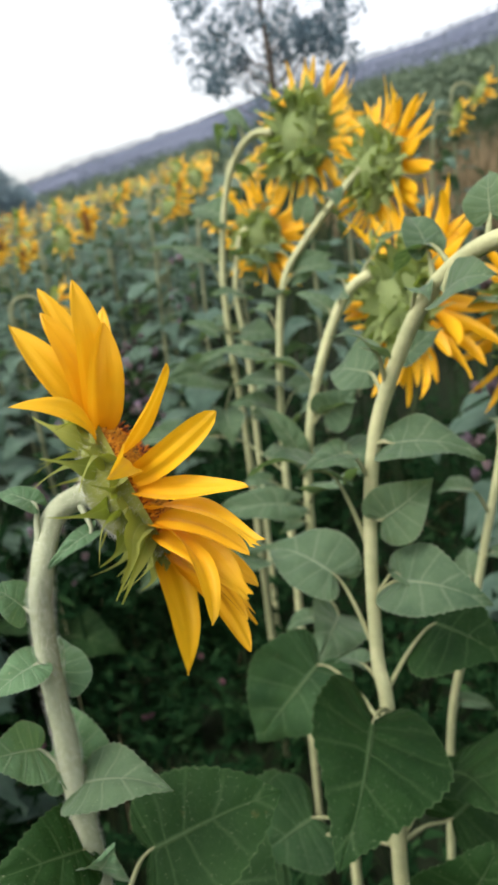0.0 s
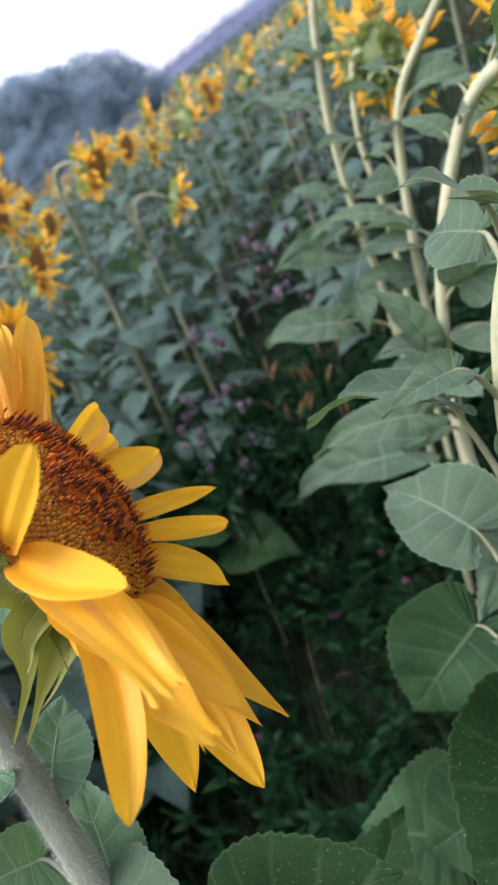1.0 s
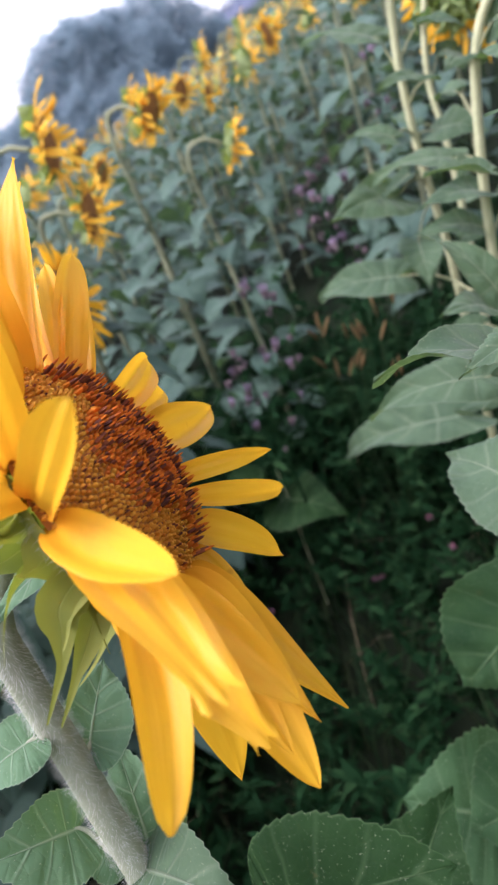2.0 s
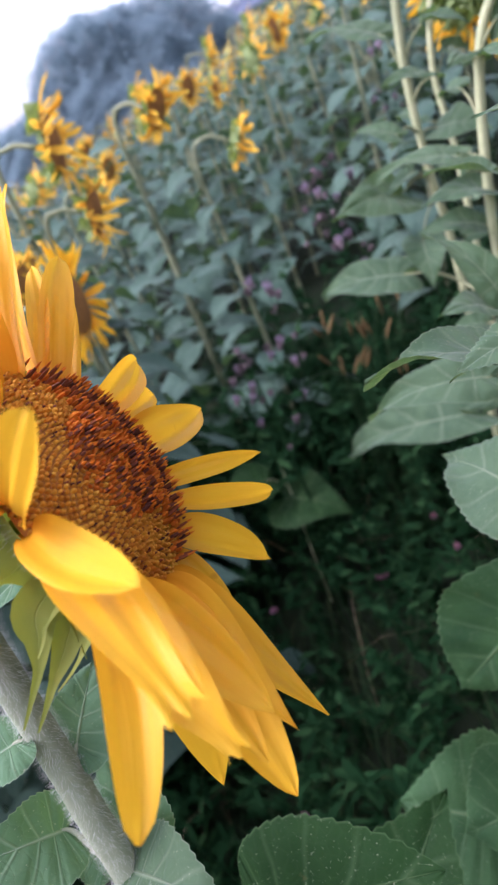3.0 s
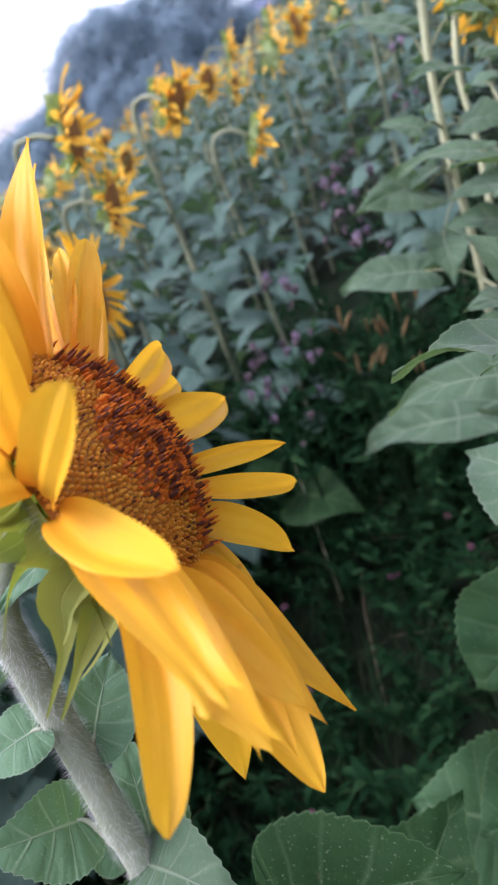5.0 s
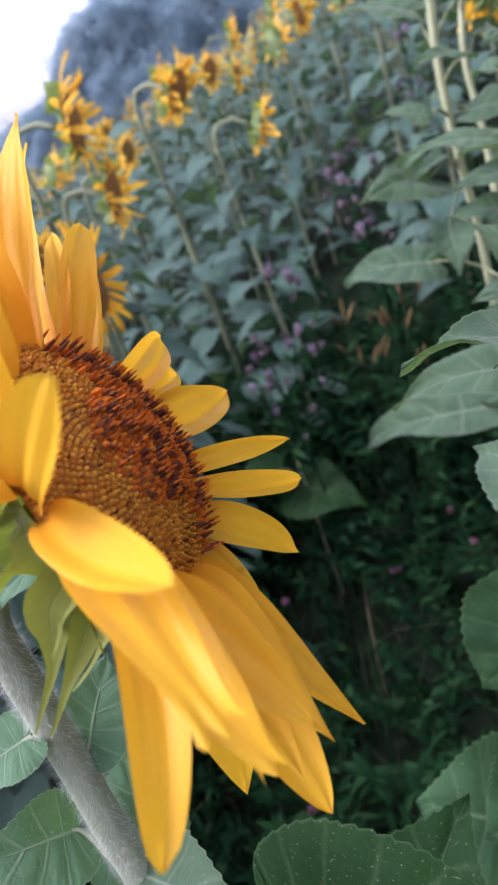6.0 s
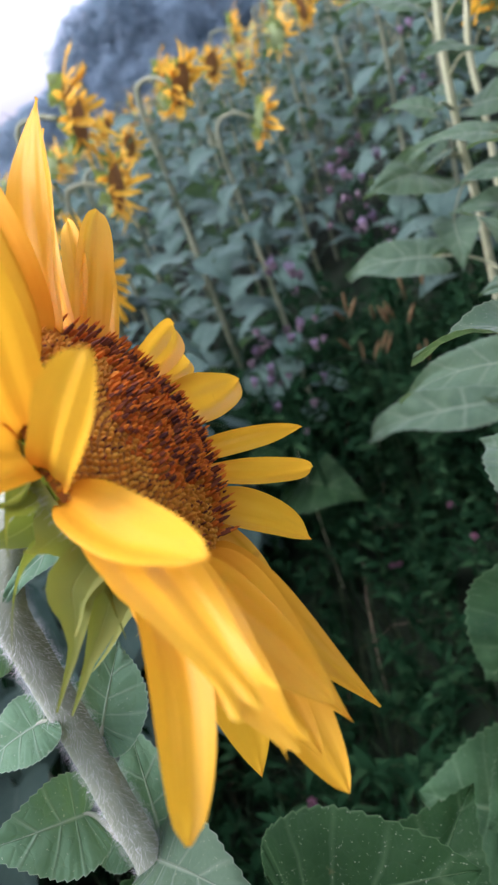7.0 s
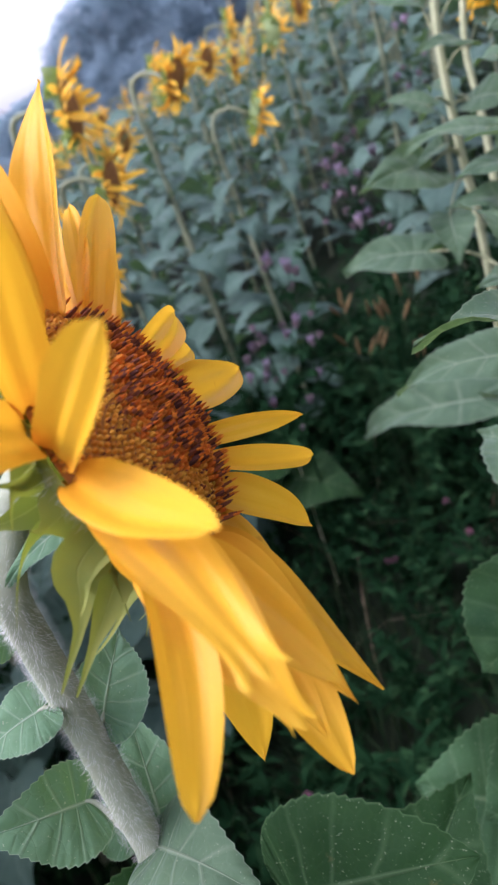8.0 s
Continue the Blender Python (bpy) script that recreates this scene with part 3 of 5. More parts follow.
def main_petal(a0, a1, reach, height, width, arch=0.08, cup=0.25, twist=0.0, curl=0.0, foot=0.0, seed=0, point=0.75, show=0.35, face=None, notch=0.0):
    base = MAIN.at(a0, 0.0435, foot)
    tip = MAIN.at(a1, reach, height)
    v, f, uv = ray_petal(base, tip, unit(face or MAIN.n * (1 - show) + np.array([0.25, -0.85, 0.45]) * show), width, arch, cup, twist, curl, 24, 13, seed, point, notch)
    part("petal", mesh_of("petal", v, f, MAT_PETAL, uv), main_plant)


# angle at the rim, angle and radius of the tip, its height before the disc, width
main_petal(4, 1, 0.125, 0.026, 0.024, 0.10, seed=1, show=0.75)
main_petal(-26, -29, 0.113, 0.038, 0.023, 0.06, seed=2, face=(-0.08, -0.95, 0.1))
main_petal(-40, -43, 0.13, 0.024, 0.021, 0.06, seed=3, face=(-0.08, -0.95, 0.1))
main_petal(-53, -54, 0.104, 0.021, 0.0155, 0.05, seed=4, point=0.5, show=0.7)
main_petal(-42, -52, 0.106, 0.009, 0.010, 0.05, seed=31, point=0.5, show=0.7)
main_petal(-62, -60, 0.096, 0.014, 0.014, 0.02, seed=5, show=0.7)
main_petal(-80, -88, 0.101, 0.009, 0.018, 0.05, 0.3, 0.1, seed=6, point=0.5, show=0.3)
main_petal(-89, -98, 0.098, 0.005, 0.015, 0.05, seed=7, point=0.5, show=0.3)
main_petal(-104, -109, 0.116, 0.014, 0.023, 0.05, 0.3, -0.2, seed=8, point=0.9)
main_petal(-128, -128, 0.106, 0.030, 0.0105, 0.04, 0.2, 0.5, seed=9)
main_petal(-140, -136, 0.118, 0.022, 0.0125, 0.06, 0.2, 0.4, seed=10, point=0.5)
main_petal(-157, -155, 0.104, 0.012, 0.0180, 0.10, 0.3, seed=11, show=0.45, point=1.0)
main_petal(186, 175, 0.087, 0.001, 0.016, 0.06, 0.25, seed=33, point=0.9, show=0.5)
main_petal(128, 127, 0.098, 0.034, 0.022, 0.10, 0.25, seed=32, show=0.6)
main_petal(170, 157, 0.113, 0.025, 0.0195, 0.10, 0.25, -0.2, seed=13, show=0.65, point=1.15)
main_petal(158, 142, 0.105, 0.026, 0.024, 0.10, 0.25, seed=14, show=0.65, point=1.15)
main_petal(150, 144, 0.122, 0.013, 0.024, 0.10, 0.2, seed=15, show=0.65, point=0.72)
main_petal(160, 159, 0.119, -0.027, 0.024, 0.12, foot=-0.004, seed=16, show=0.65, point=1.0)
main_petal(104, 113, 0.118, 0.002, 0.0160, 0.14, 0.45, seed=17, point=0.40, show=0.5)
main_petal(92, 100, 0.113, 0.041, 0.020, 0.12, 0.25, seed=18, point=0.62, show=0.55, notch=0.5)
main_petal(112, 122, 0.106, 0.026, 0.023, 0.12, 0.25, seed=19, show=0.8, notch=0.35)
main_petal(74, 86, 0.102, 0.050, 0.017, 0.0, 0.35, 0.0, seed=20, show=0.7, point=0.6)
main_petal(66, 63, 0.099, 0.054, 0.0175, 0.05, 0.3, 0.0, seed=21, show=0.7, point=0.45)
main_petal(46, 44, 0.102, 0.045, 0.0150, 0.05, 0.3, seed=22, point=0.55, show=0.6)
main_petal(56, 66, 0.113, -0.007, 0.019, 0.15, 0.3, seed=23, foot=-0.004)
main_petal(24, 22, 0.090, -0.036, 0.018, 0.22, seed=24, foot=-0.006)
main_petal(-8, -11, 0.119, -0.018, 0.024, 0.12, seed=25, foot=-0.004, show=0.75)
main_petal(-18, -19, 0.134, 0.007, 0.024, 0.08, seed=26, foot=-0.002, show=0.75)
main_petal(-2, -4, 0.116, 0.002, 0.024, 0.10, seed=27, foot=-0.002, show=0.75)
main_petal(103, 107, 0.100, 0.036, 0.022, 0.10, 0.25, seed=29, show=0.65)
main_petal(138, 134, 0.108, 0.020, 0.022, 0.12, 0.25, seed=30, point=0.9, show=0.55)
main_petal(14, 8, 0.100, 0.030, 0.024, 0.10, seed=28, show=0.75)


def bract(parent, head, angle, start, reach, height, width, arch, seed, mat, taper=2.0):
    base = head.at(angle, start, -head.r * 0.42 * (1 - (start / head.r) ** 2))
    tip = head.at(angle + 8 * math.sin(seed * 3.1), reach, height)
    v, f, uv = blade(base, tip, unit(head.out(angle) - 0.6 * head.n), width, arch, 0.25, 0.03, 0.0, 11, 5, 0.0, seed, taper)
    part("bract", mesh_of("bract", v, f, mat, uv), parent)


def tailed_bract(head, angle, start, reach, height, width, sag, seed, drift=0.0):
    """A broad green bract drawn out into a thin curling tail."""
    rb = np.random.RandomState(seed)
    base = head.at(angle, start, -head.r * 0.42 * (1 - (start / head.r) ** 2) - 0.001)
    tip = head.at(angle + drift, reach, height)
    axis = tip - base
    out = unit(head.out(angle) * 0.8 - head.n * 0.75)
    side = unit(np.cross(axis, out))
    up = unit(np.cross(side, axis))
    q = np.linspace(0, 1, 18)
    w = np.interp(q, [0, 0.12, 0.28, 0.42, 0.55, 0.7, 0.9, 1], [0.9, 1, 0.90, 0.58, 0.26, 0.13, 0.08, 0.03]) * width / 2
    v = np.linspace(-1, 1, 7)
    rise = sag * np.sin(np.pi * q**0.8) + 0.006 * rb.normal() * q**3
    sway = 0.005 * rb.normal() * q**3
    pts = (base + q[:, None, None] * axis + side * (w[:, None] * v + sway[:, None])[..., None]
           + up * (rise[:, None] + (0.22 * v**2) * w[:, None])[..., None])
    uvs = np.stack(np.broadcast_arrays(q[:, None], v[None, :] * 0.5 + 0.5), -1).reshape(-1, 2)
    part("bract", mesh_of("bract", pts.reshape(-1, 3), grid_faces(18, 7), MAT_BRACT_DARK, uvs), main_plant)


for k in range(27):
    layer = k % 3
    rb = np.random.RandomState(100 + k)
    tailed_bract(MAIN, k * 137.5, (0.045, 0.036, 0.025)[layer], (0.068, 0.060, 0.046)[layer] * rb.uniform(0.85, 1.1), (-0.020, -0.032, -0.042)[layer] + rb.uniform(-0.006, 0.006),
                 rb.uniform(0.0120, 0.0165), rb.uniform(0.004, 0.010), 100 + k, rb.uniform(-12, 12))
# a close outer row under the petals
for k in range(17):
    rb = np.random.RandomState(160 + k)
    tailed_bract(MAIN, k * 360 / 17 + rb.uniform(-5, 5), 0.043, rb.uniform(0.056, 0.066), rb.uniform(-0.016, -0.008), rb.uniform(0.014, 0.018), 0.003, 160 + k, rb.uniform(-6, 6))


def hanging_bract(route, widths):
    """A long bract that hangs beside the stem, broad at first and then a thin tail."""
    line = spline(route, 5)
    w = np.interp(np.linspace(0, 1, len(line)), np.linspace(0, 1, len(widths)), widths) / 2
    run = np.gradient(line, axis=0)
    v = np.linspace(-1, 1, 7)
    rows = []
    for p, d, half in zip(line, run, w):
        side = unit(np.cross(d, (0.6, -0.7, 0.3)))
        up = unit(np.cross(side, d))
        rows.append(p + side * (half * v)[:, None] + up * (0.3 * half * v**2)[:, None])
    uvs = np.stack(np.broadcast_arrays(np.linspace(0, 1, len(line))[:, None], v[None, :] * 0.5 + 0.5), -1).reshape(-1, 2)
    part("bract", mesh_of("bract", np.concatenate(rows), grid_faces(len(line), 7), MAT_BRACT_DARK, uvs), main_plant)


hanging_bract(((-0.0736, 0.3582, 1.3033), (-0.0793, 0.3454, 1.2996), (-0.0808, 0.3412, 1.2914), (-0.0826, 0.3372, 1.2840), (-0.0872, 0.3325, 1.2757), (-0.0911, 0.3277, 1.2687)), (0.013, 0.0150, 0.0078, 0.0032, 0.0016, 0.0006))
hanging_bract(((-0.0708, 0.3607, 1.2939), (-0.0753, 0.3502, 1.2888), (-0.0792, 0.3442, 1.2819), (-0.0827, 0.3390, 1.2762), (-0.0861, 0.3336, 1.2699), (-0.0888, 0.3295, 1.2653)), (0.009, 0.0105, 0.0070, 0.0030, 0.0015, 0.0006))
hv, hf = [], []
rb = np.random.RandomState(17)
for _ in range(2600):
    a, q = rb.uniform(0, 360), math.sqrt(rb.uniform(0.05, 1.0))
    f = MAIN.at(a, MAIN.r * 1.04 * q, -0.030 * (1 - q**2) ** 0.9)
    d = unit(MAIN.out(a) * q - MAIN.n * 0.8 + 0.4 * rb.normal(size=3))
    w = unit(np.cross(d, rb.normal(size=3))) * 0.00007
    n = len(hv)
    hv += [f - w, f + w, f + d * 0.004 * rb.uniform(0.5, 1.3)]
    hf.append((n, n + 1, n + 2))
tagged(part("bract_hair", mesh_of("bract_hair", hv, hf, MAT_HAIR), main_plant, "fine white bristles"), kind="stuff")


# ---- leaves of the close plants ----


def near_leaf(plant, joint, base, tip, width, normal, arch=0.09, fold=0.24, seed=None, thick=0.0022, mat=None, wave=0.046, teeth=0.05, exact=False, lobe=1.3, outline=LEAF_EDGE):
    """A leaf on its stalk: the blade is the part, the stalk its piece."""
    if seed is None:
        near_leaf.count += 1
        seed = near_leaf.count
    v, f, uv = heart_leaf(base, tip, normal, width, arch, fold, wave, 97, 13, teeth, seed, 0.25, lobe, outline)
    leaf_ob = part("leaf", mesh_of("leaf", v, f, mat or MAT_LEAF_SHADED, uv), plant)
    j, b = np.asarray(joint, float), np.asarray(base, float)
    axis_line = STEM_LINES[plant.name]
    if not exact:
        j = axis_line[int(np.argmin(np.linalg.norm(axis_line - j, axis=1)))] + 0.3 * thick * unit(b - j)
    inward = b + (np.asarray(tip) - b) * 0.4 - unit(normal) * 0.002
    sag = np.array([0, 0, 0.12 * np.linalg.norm(b - j)])
    route = [j, (j + b) / 2 + sag, b, inward]
    widths = [thick * 1.25, thick * 0.9, thick * 0.5, thick * 0.1]
    if exact:
        heart = axis_line[int(np.argmin(np.linalg.norm(axis_line - j - (0, 0, -0.006), axis=1)))]
        route, widths = [heart] + [j, (j + b) / 2 + sag * 0.4, b, inward], [thick * 1.5] + widths
    pv, pf = tube(spline(route, 5), widths, 8, 0, seed)
    part("petiole", mesh_of("petiole", pv, pf, MAT_STEM if mat is MAT_LEAF_YOUNG else MAT_PETIOLE), leaf_ob)


near_leaf.count = 40
STEM_LINES = {main_plant.name: MAIN_STEM}
near_leaf(main_plant, (-0.1486, 0.3660, 1.1200), (-0.1445, 0.364, 1.118), (-0.083, 0.349, 1.125), 0.050, (0.25, -0.32, 0.90), thick=0.0010, exact=True, arch=0.08, fold=0.22, mat=MAT_LEAF_MID, wave=0.04, teeth=0.06)
near_leaf(main_plant, (-0.1524, 0.3640, 1.1225), (-0.1683, 0.3647, 1.1467), (-0.194, 0.331, 1.170), 0.041, (0.45, -0.45, 0.75), thick=0.0020, exact=True, arch=0.08, fold=0.22, mat=MAT_LEAF_YOUNG, wave=0.04, teeth=0.06)
near_leaf(main_plant, (-0.1518, 0.3690, 1.1890), (-0.1572, 0.3651, 1.2102), (-0.184, 0.345, 1.200), 0.027, (0.2, -0.4, 0.85), thick=0.0020, exact=True, arch=0.08, fold=0.22, mat=MAT_LEAF_YOUNG, wave=0.04, teeth=0.06)
near_leaf(main_plant, (-0.154, 0.374, 1.182), (-0.149, 0.379, 1.186), (-0.163, 0.425, 1.195), 0.033, (0.65, -0.45, 0.6), arch=0.08, fold=0.22, mat=MAT_LEAF_YOUNG, wave=0.04, teeth=0.06)
near_leaf(main_plant, (-0.1524, 0.3675, 1.117), (-0.147, 0.374, 1.118), (-0.163, 0.406, 1.157), 0.040, (0.65, -0.45, 0.5), arch=0.08, fold=0.22, mat=MAT_LEAF_YOUNG, wave=0.04, teeth=0.06)
near_leaf(main_plant, (-0.1524, 0.3675, 1.110), (-0.158, 0.370, 1.122), (-0.178, 0.366, 1.135), 0.030, (0.5, -0.5, 0.7), arch=0.08, fold=0.22, mat=MAT_LEAF_YOUNG, wave=0.04, teeth=0.06)
near_leaf(main_plant, (-0.1525, 0.376, 1.232), (-0.162, 0.376, 1.243), (-0.182, 0.372, 1.264), 0.030, (0.0, -0.4, 0.9), arch=0.08, fold=0.22, mat=MAT_LEAF_YOUNG, wave=0.04, teeth=0.06)
near_leaf(main_plant, (-0.149, 0.377, 1.270), (-0.146, 0.387, 1.307), (-0.172, 0.391, 1.317), 0.020, (0.0, -0.3, 0.9), arch=0.08, fold=0.22, mat=MAT_LEAF_YOUNG, wave=0.04, teeth=0.06)
near_leaf(main_plant, (-0.122, 0.396, 1.300), (-0.114, 0.383, 1.287), (-0.140, 0.365, 1.272), 0.013, (0.2, -0.6, 0.7), arch=0.08, fold=0.22, mat=MAT_LEAF_YOUNG, wave=0.04, teeth=0.06)
near_leaf(main_plant, (-0.147, 0.357, 1.070), (-0.148, 0.352, 1.076), (-0.193, 0.307, 1.100), 0.056, (0.1, -0.6, 0.7), arch=0.08, fold=0.22, mat=MAT_LEAF_SHADED, wave=0.04, teeth=0.06)
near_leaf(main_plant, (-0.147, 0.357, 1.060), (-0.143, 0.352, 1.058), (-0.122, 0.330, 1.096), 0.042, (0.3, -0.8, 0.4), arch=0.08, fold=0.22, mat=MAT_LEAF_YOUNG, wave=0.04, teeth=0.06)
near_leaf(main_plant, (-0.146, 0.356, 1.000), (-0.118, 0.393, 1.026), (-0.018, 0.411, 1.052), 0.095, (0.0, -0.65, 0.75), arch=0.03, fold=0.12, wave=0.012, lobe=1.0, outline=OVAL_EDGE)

# ---- the group of tall sunflowers beside it ----


def tall_plant(label, line, radii, foot_xy, seed):
    gz = ground_z(*foot_xy)
    plant = thing("sunflower", (*foot_xy, gz), label, "sunflower", "tall sunflowers close by")
    last = np.asarray(line[-1])
    pts = list(line) + [tuple(last * 0.6 + np.array((*foot_xy, gz)) * 0.4), (*foot_xy, gz - 0.03)]
    STEM_LINES[plant.name] = spline(pts, 7)
    sv, sf = tube(STEM_LINES[plant.name], [r * 0.90 for r in radii], 12, 0.04, seed)
    part("stem", mesh_of("stem", sv, sf, MAT_STEM_TALL), plant)
    return plant


def small_leaves(plant, count, seed, low=0.0, size=0.055):
    """Narrow young leaves on upright curved stalks along the upper stem."""
    rng = np.random.RandomState(seed)
    line = STEM_LINES[plant.name]
    rows = [p for p in line if p[2] > low]
    for k in range(count):
        j = rows[2 + int((k + 0.5) / count * (len(rows) - 3))]
        a = k * 137.5 + rng.uniform(-30, 30)
        o = np.array([math.cos(math.radians(a)), math.sin(math.radians(a)), 0])
        ln = size * rng.uniform(0.7, 1.3)
        b = j + o * ln * rng.uniform(0.35, 0.6) + np.array([0, 0, ln * rng.uniform(0.3, 0.8)])
        tip = b + o * ln * rng.uniform(0.7, 1.0) + np.array([0, 0, ln * rng.uniform(-0.5, 0.5)])
        near_leaf(plant, j, b, tip, ln * rng.uniform(0.42, 0.62), (0.3 * rng.normal(), -0.3 + 0.2 * rng.normal(), 0.9), rng.uniform(0.0, 0.16), 0.38, None, 0.0020, MAT_LEAF_MID, 0.05, 0.09)


def aged_head(plant, centre, facing, radius, reach, seed, petals=46, fresh=True, nu=11, nv=5, lean=0.1, bracts=60):
    """A flower head seen mostly from behind: green cup and bracts, a ring of pointed petals."""
    rng = np.random.RandomState(seed)
    head = Head(centre, facing, radius)
    fv, ff, bv, bf = dome(head, radius * 0.2, radius * 0.6, 7, 26)
    part("disc", mesh_of("disc", fv, ff, MAT_DISC_FIELD), plant, "brown seed disc")
    part("receptacle", mesh_of("receptacle", bv, bf, MAT_BRACT), plant)
    for k in range(petals):
        a = k * 360 / petals + rng.uniform(-5, 5)
        ln = reach * rng.uniform(0.75, 1.3)
        base = head.at(a, radius * 0.95, -radius * 0.04 * (k % 2))
        tip = head.at(a + rng.uniform(-9, 9), radius + ln, ln * (lean + rng.uniform(-0.45, 0.45)))
        v, f, uv = ray_petal(base, tip, head.n, reach * rng.uniform(0.18, 0.27), rng.uniform(-0.05, 0.15), 0.35, rng.uniform(-0.8, 0.8), rng.uniform(-0.6, 0.6), nu, nv, seed * 50 + k)
        part("petal", mesh_of("petal", v, f, MAT_PETAL if fresh else MAT_PETAL_AGED, uv), plant)
    for k in range(bracts):
        layer = k % 4
        bract(plant, head, k * 137.5, radius * (0.9, 0.72, 0.48, 0.22)[layer], radius * (1.5, 1.42, 1.15, 0.8)[layer] * rng.uniform(0.85, 1.15),
              -radius * (0.15, 0.50, 0.80, 0.85)[layer] + rng.uniform(-0.012, 0.010), radius * rng.uniform(0.26, 0.42), rng.uniform(-0.1, 0.6), seed * 7 + k, MAT_BRACT)


plant_a = tall_plant("tall sunflower with a thick pale stem and broad leaves", [(0.215, 0.420, 1.440), (0.166, 0.460, 1.432), (0.145, 0.515, 1.411), (0.124, 0.546, 1.374), (0.103, 0.568, 1.312), (0.090, 0.573, 1.261), (0.082, 0.568, 1.177), (0.080, 0.554, 1.062), (0.086, 0.540, 0.983)],
                     [0.0075, 0.0070, 0.0073, 0.0071, 0.0070, 0.0068, 0.0068, 0.0075, 0.0095, 0.0103], (0.10, 0.54), 1)
aged_head(plant_a, (0.262, 0.425, 1.425), (0.88, 0.40, -0.1), 0.055, 0.065, 21)
plant_b = tall_plant("sunflower with a drooping half-faded yellow head", [(0.150, 0.905, 1.385), (0.125, 0.912, 1.368), (0.100, 0.917, 1.327), (0.066, 0.908, 1.232), (0.048, 0.903, 1.112), (0.049, 0.904, 0.979), (0.066, 0.901, 0.796)],
                     [0.0083, 0.0075, 0.0075, 0.0071, 0.0071, 0.0075, 0.0087, 0.0095], (0.08, 0.90), 2)
aged_head(plant_b, (0.195, 0.905, 1.350), (0.85, 0.45, -0.2), 0.060, 0.075, 22)
plant_c = tall_plant("sunflower with a bright yellow head facing away", [(0.195, 1.213, 1.533), (0.170, 1.226, 1.509), (0.101, 1.243, 1.434), (0.053, 1.250, 1.361), (0.033, 1.249, 1.220), (0.025, 1.267, 1.039)],
                     [0.0079, 0.0075, 0.0071, 0.0071, 0.0075, 0.0087, 0.0095], (0.03, 1.29), 3)
aged_head(plant_c, (0.226, 1.215, 1.530), (0.85, 0.45, -0.10), 0.056, 0.066, 23)
plant_d = tall_plant("tall sunflower with an orange head bowed at the neck", [(0.062, 1.394, 1.627), (0.023, 1.414, 1.627), (-0.018, 1.420, 1.582), (-0.046, 1.433, 1.492), (-0.062, 1.435, 1.361), (-0.061, 1.450, 1.206), (-0.052, 1.491, 1.029)],
                     [0.0079, 0.0071, 0.0071, 0.0071, 0.0075, 0.0087, 0.0095], (-0.04, 1.52), 4)
aged_head(plant_d, (0.118, 1.400, 1.610), (0.72, 0.68, -0.15), 0.070, 0.062, 24, fresh=False)
plant_e = tall_plant("sunflower with a full yellow head in shade", [(0.000, 1.790, 1.460), (-0.024, 1.796, 1.444), (-0.048, 1.785, 1.308), (-0.035, 1.784, 1.131)],
                     [0.0071, 0.0071, 0.0071, 0.0087, 0.0095], (-0.03, 1.80), 5)
aged_head(plant_e, (0.030, 1.800, 1.440), (0.60, 0.78, 0.05), 0.060, 0.075, 25)
plant_f = tall_plant("slender sunflower with a drooping yellow head", [(0.300, 0.83, 1.36), (0.285, 0.78, 1.32), (0.271, 0.766, 1.189), (0.251, 0.768, 1.059), (0.235, 0.774, 0.946), (0.212, 0.795, 0.774)],
                     [0.0063, 0.0055, 0.0055, 0.0063, 0.0071], (0.20, 0.80), 6)
aged_head(plant_f, (0.345, 0.845, 1.325), (0.85, 0.45, -0.2), 0.055, 0.075, 26)
near_leaf(plant_a, (0.077, 0.565, 1.169), (0.051, 0.582, 1.236), (-0.019, 0.542, 1.266), 0.054, (0.0, -0.1, 0.97), mat=MAT_LEAF_MID)
near_leaf(plant_a, (0.071, 0.553, 1.061), (0.050, 0.604, 1.123), (-0.014, 0.680, 1.127), .076, (.15,-.70,.68), mat=MAT_LEAF_MID)
near_leaf(plant_a, (0.075, 0.534, 0.997), (0.065, 0.502, 1.030), (0.018, 0.387, 1.003), .125, (.05,-.9,.5), lobe=2.2)
near_leaf(plant_a, (0.090, 0.572, 1.256), (0.103, 0.554, 1.268), (0.172, 0.524, 1.264), .05, (.0,-.55,.8), mat=MAT_LEAF_MID)
near_leaf(plant_a, (0.086, 0.571, 1.187), (0.091, 0.554, 1.199), (0.139, 0.555, 1.231), .055, (.2,-.8,.5), mat=MAT_LEAF_MID)
near_leaf(plant_a, (0.083, 0.557, 1.108), (0.100, 0.538, 1.146), (0.166, 0.489, 1.150), .07, (.1,-.7,.7), mat=MAT_LEAF_MID)
near_leaf(plant_a, (0.088, 0.545, 1.031), (0.139, 0.571, 1.079), (0.189, 0.519, 1.074), .10, (.1,-.8,.5))
near_leaf(plant_a, (0.098, 0.576, 1.306), (0.093, 0.592, 1.323), (0.060, 0.631, 1.319), .055, (.2,-.8,.5), mat=MAT_LEAF_MID)
near_leaf(plant_a, (0.100, 0.568, 1.312), (0.093, 0.547, 1.348), (0.055, 0.522, 1.372), .03, (.0,-.2,.95), mat=MAT_LEAF_MID)
near_leaf(plant_a, (0.126, 0.533, 1.401), (0.136, 0.551, 1.425), (0.128, 0.590, 1.452), .034, (.1,-.9,.3), mat=MAT_LEAF_MID)
near_leaf(plant_a, (0.158, 0.480, 1.431), (0.163, 0.485, 1.445), (0.167, 0.504, 1.475), .035, (-.3,-.8,.3), mat=MAT_LEAF_MID)
near_leaf(plant_a, (0.144, 0.512, 1.401), (0.132, 0.490, 1.396), (0.156, 0.453, 1.411), .05, (.2,-.7,.5), mat=MAT_LEAF_MID)
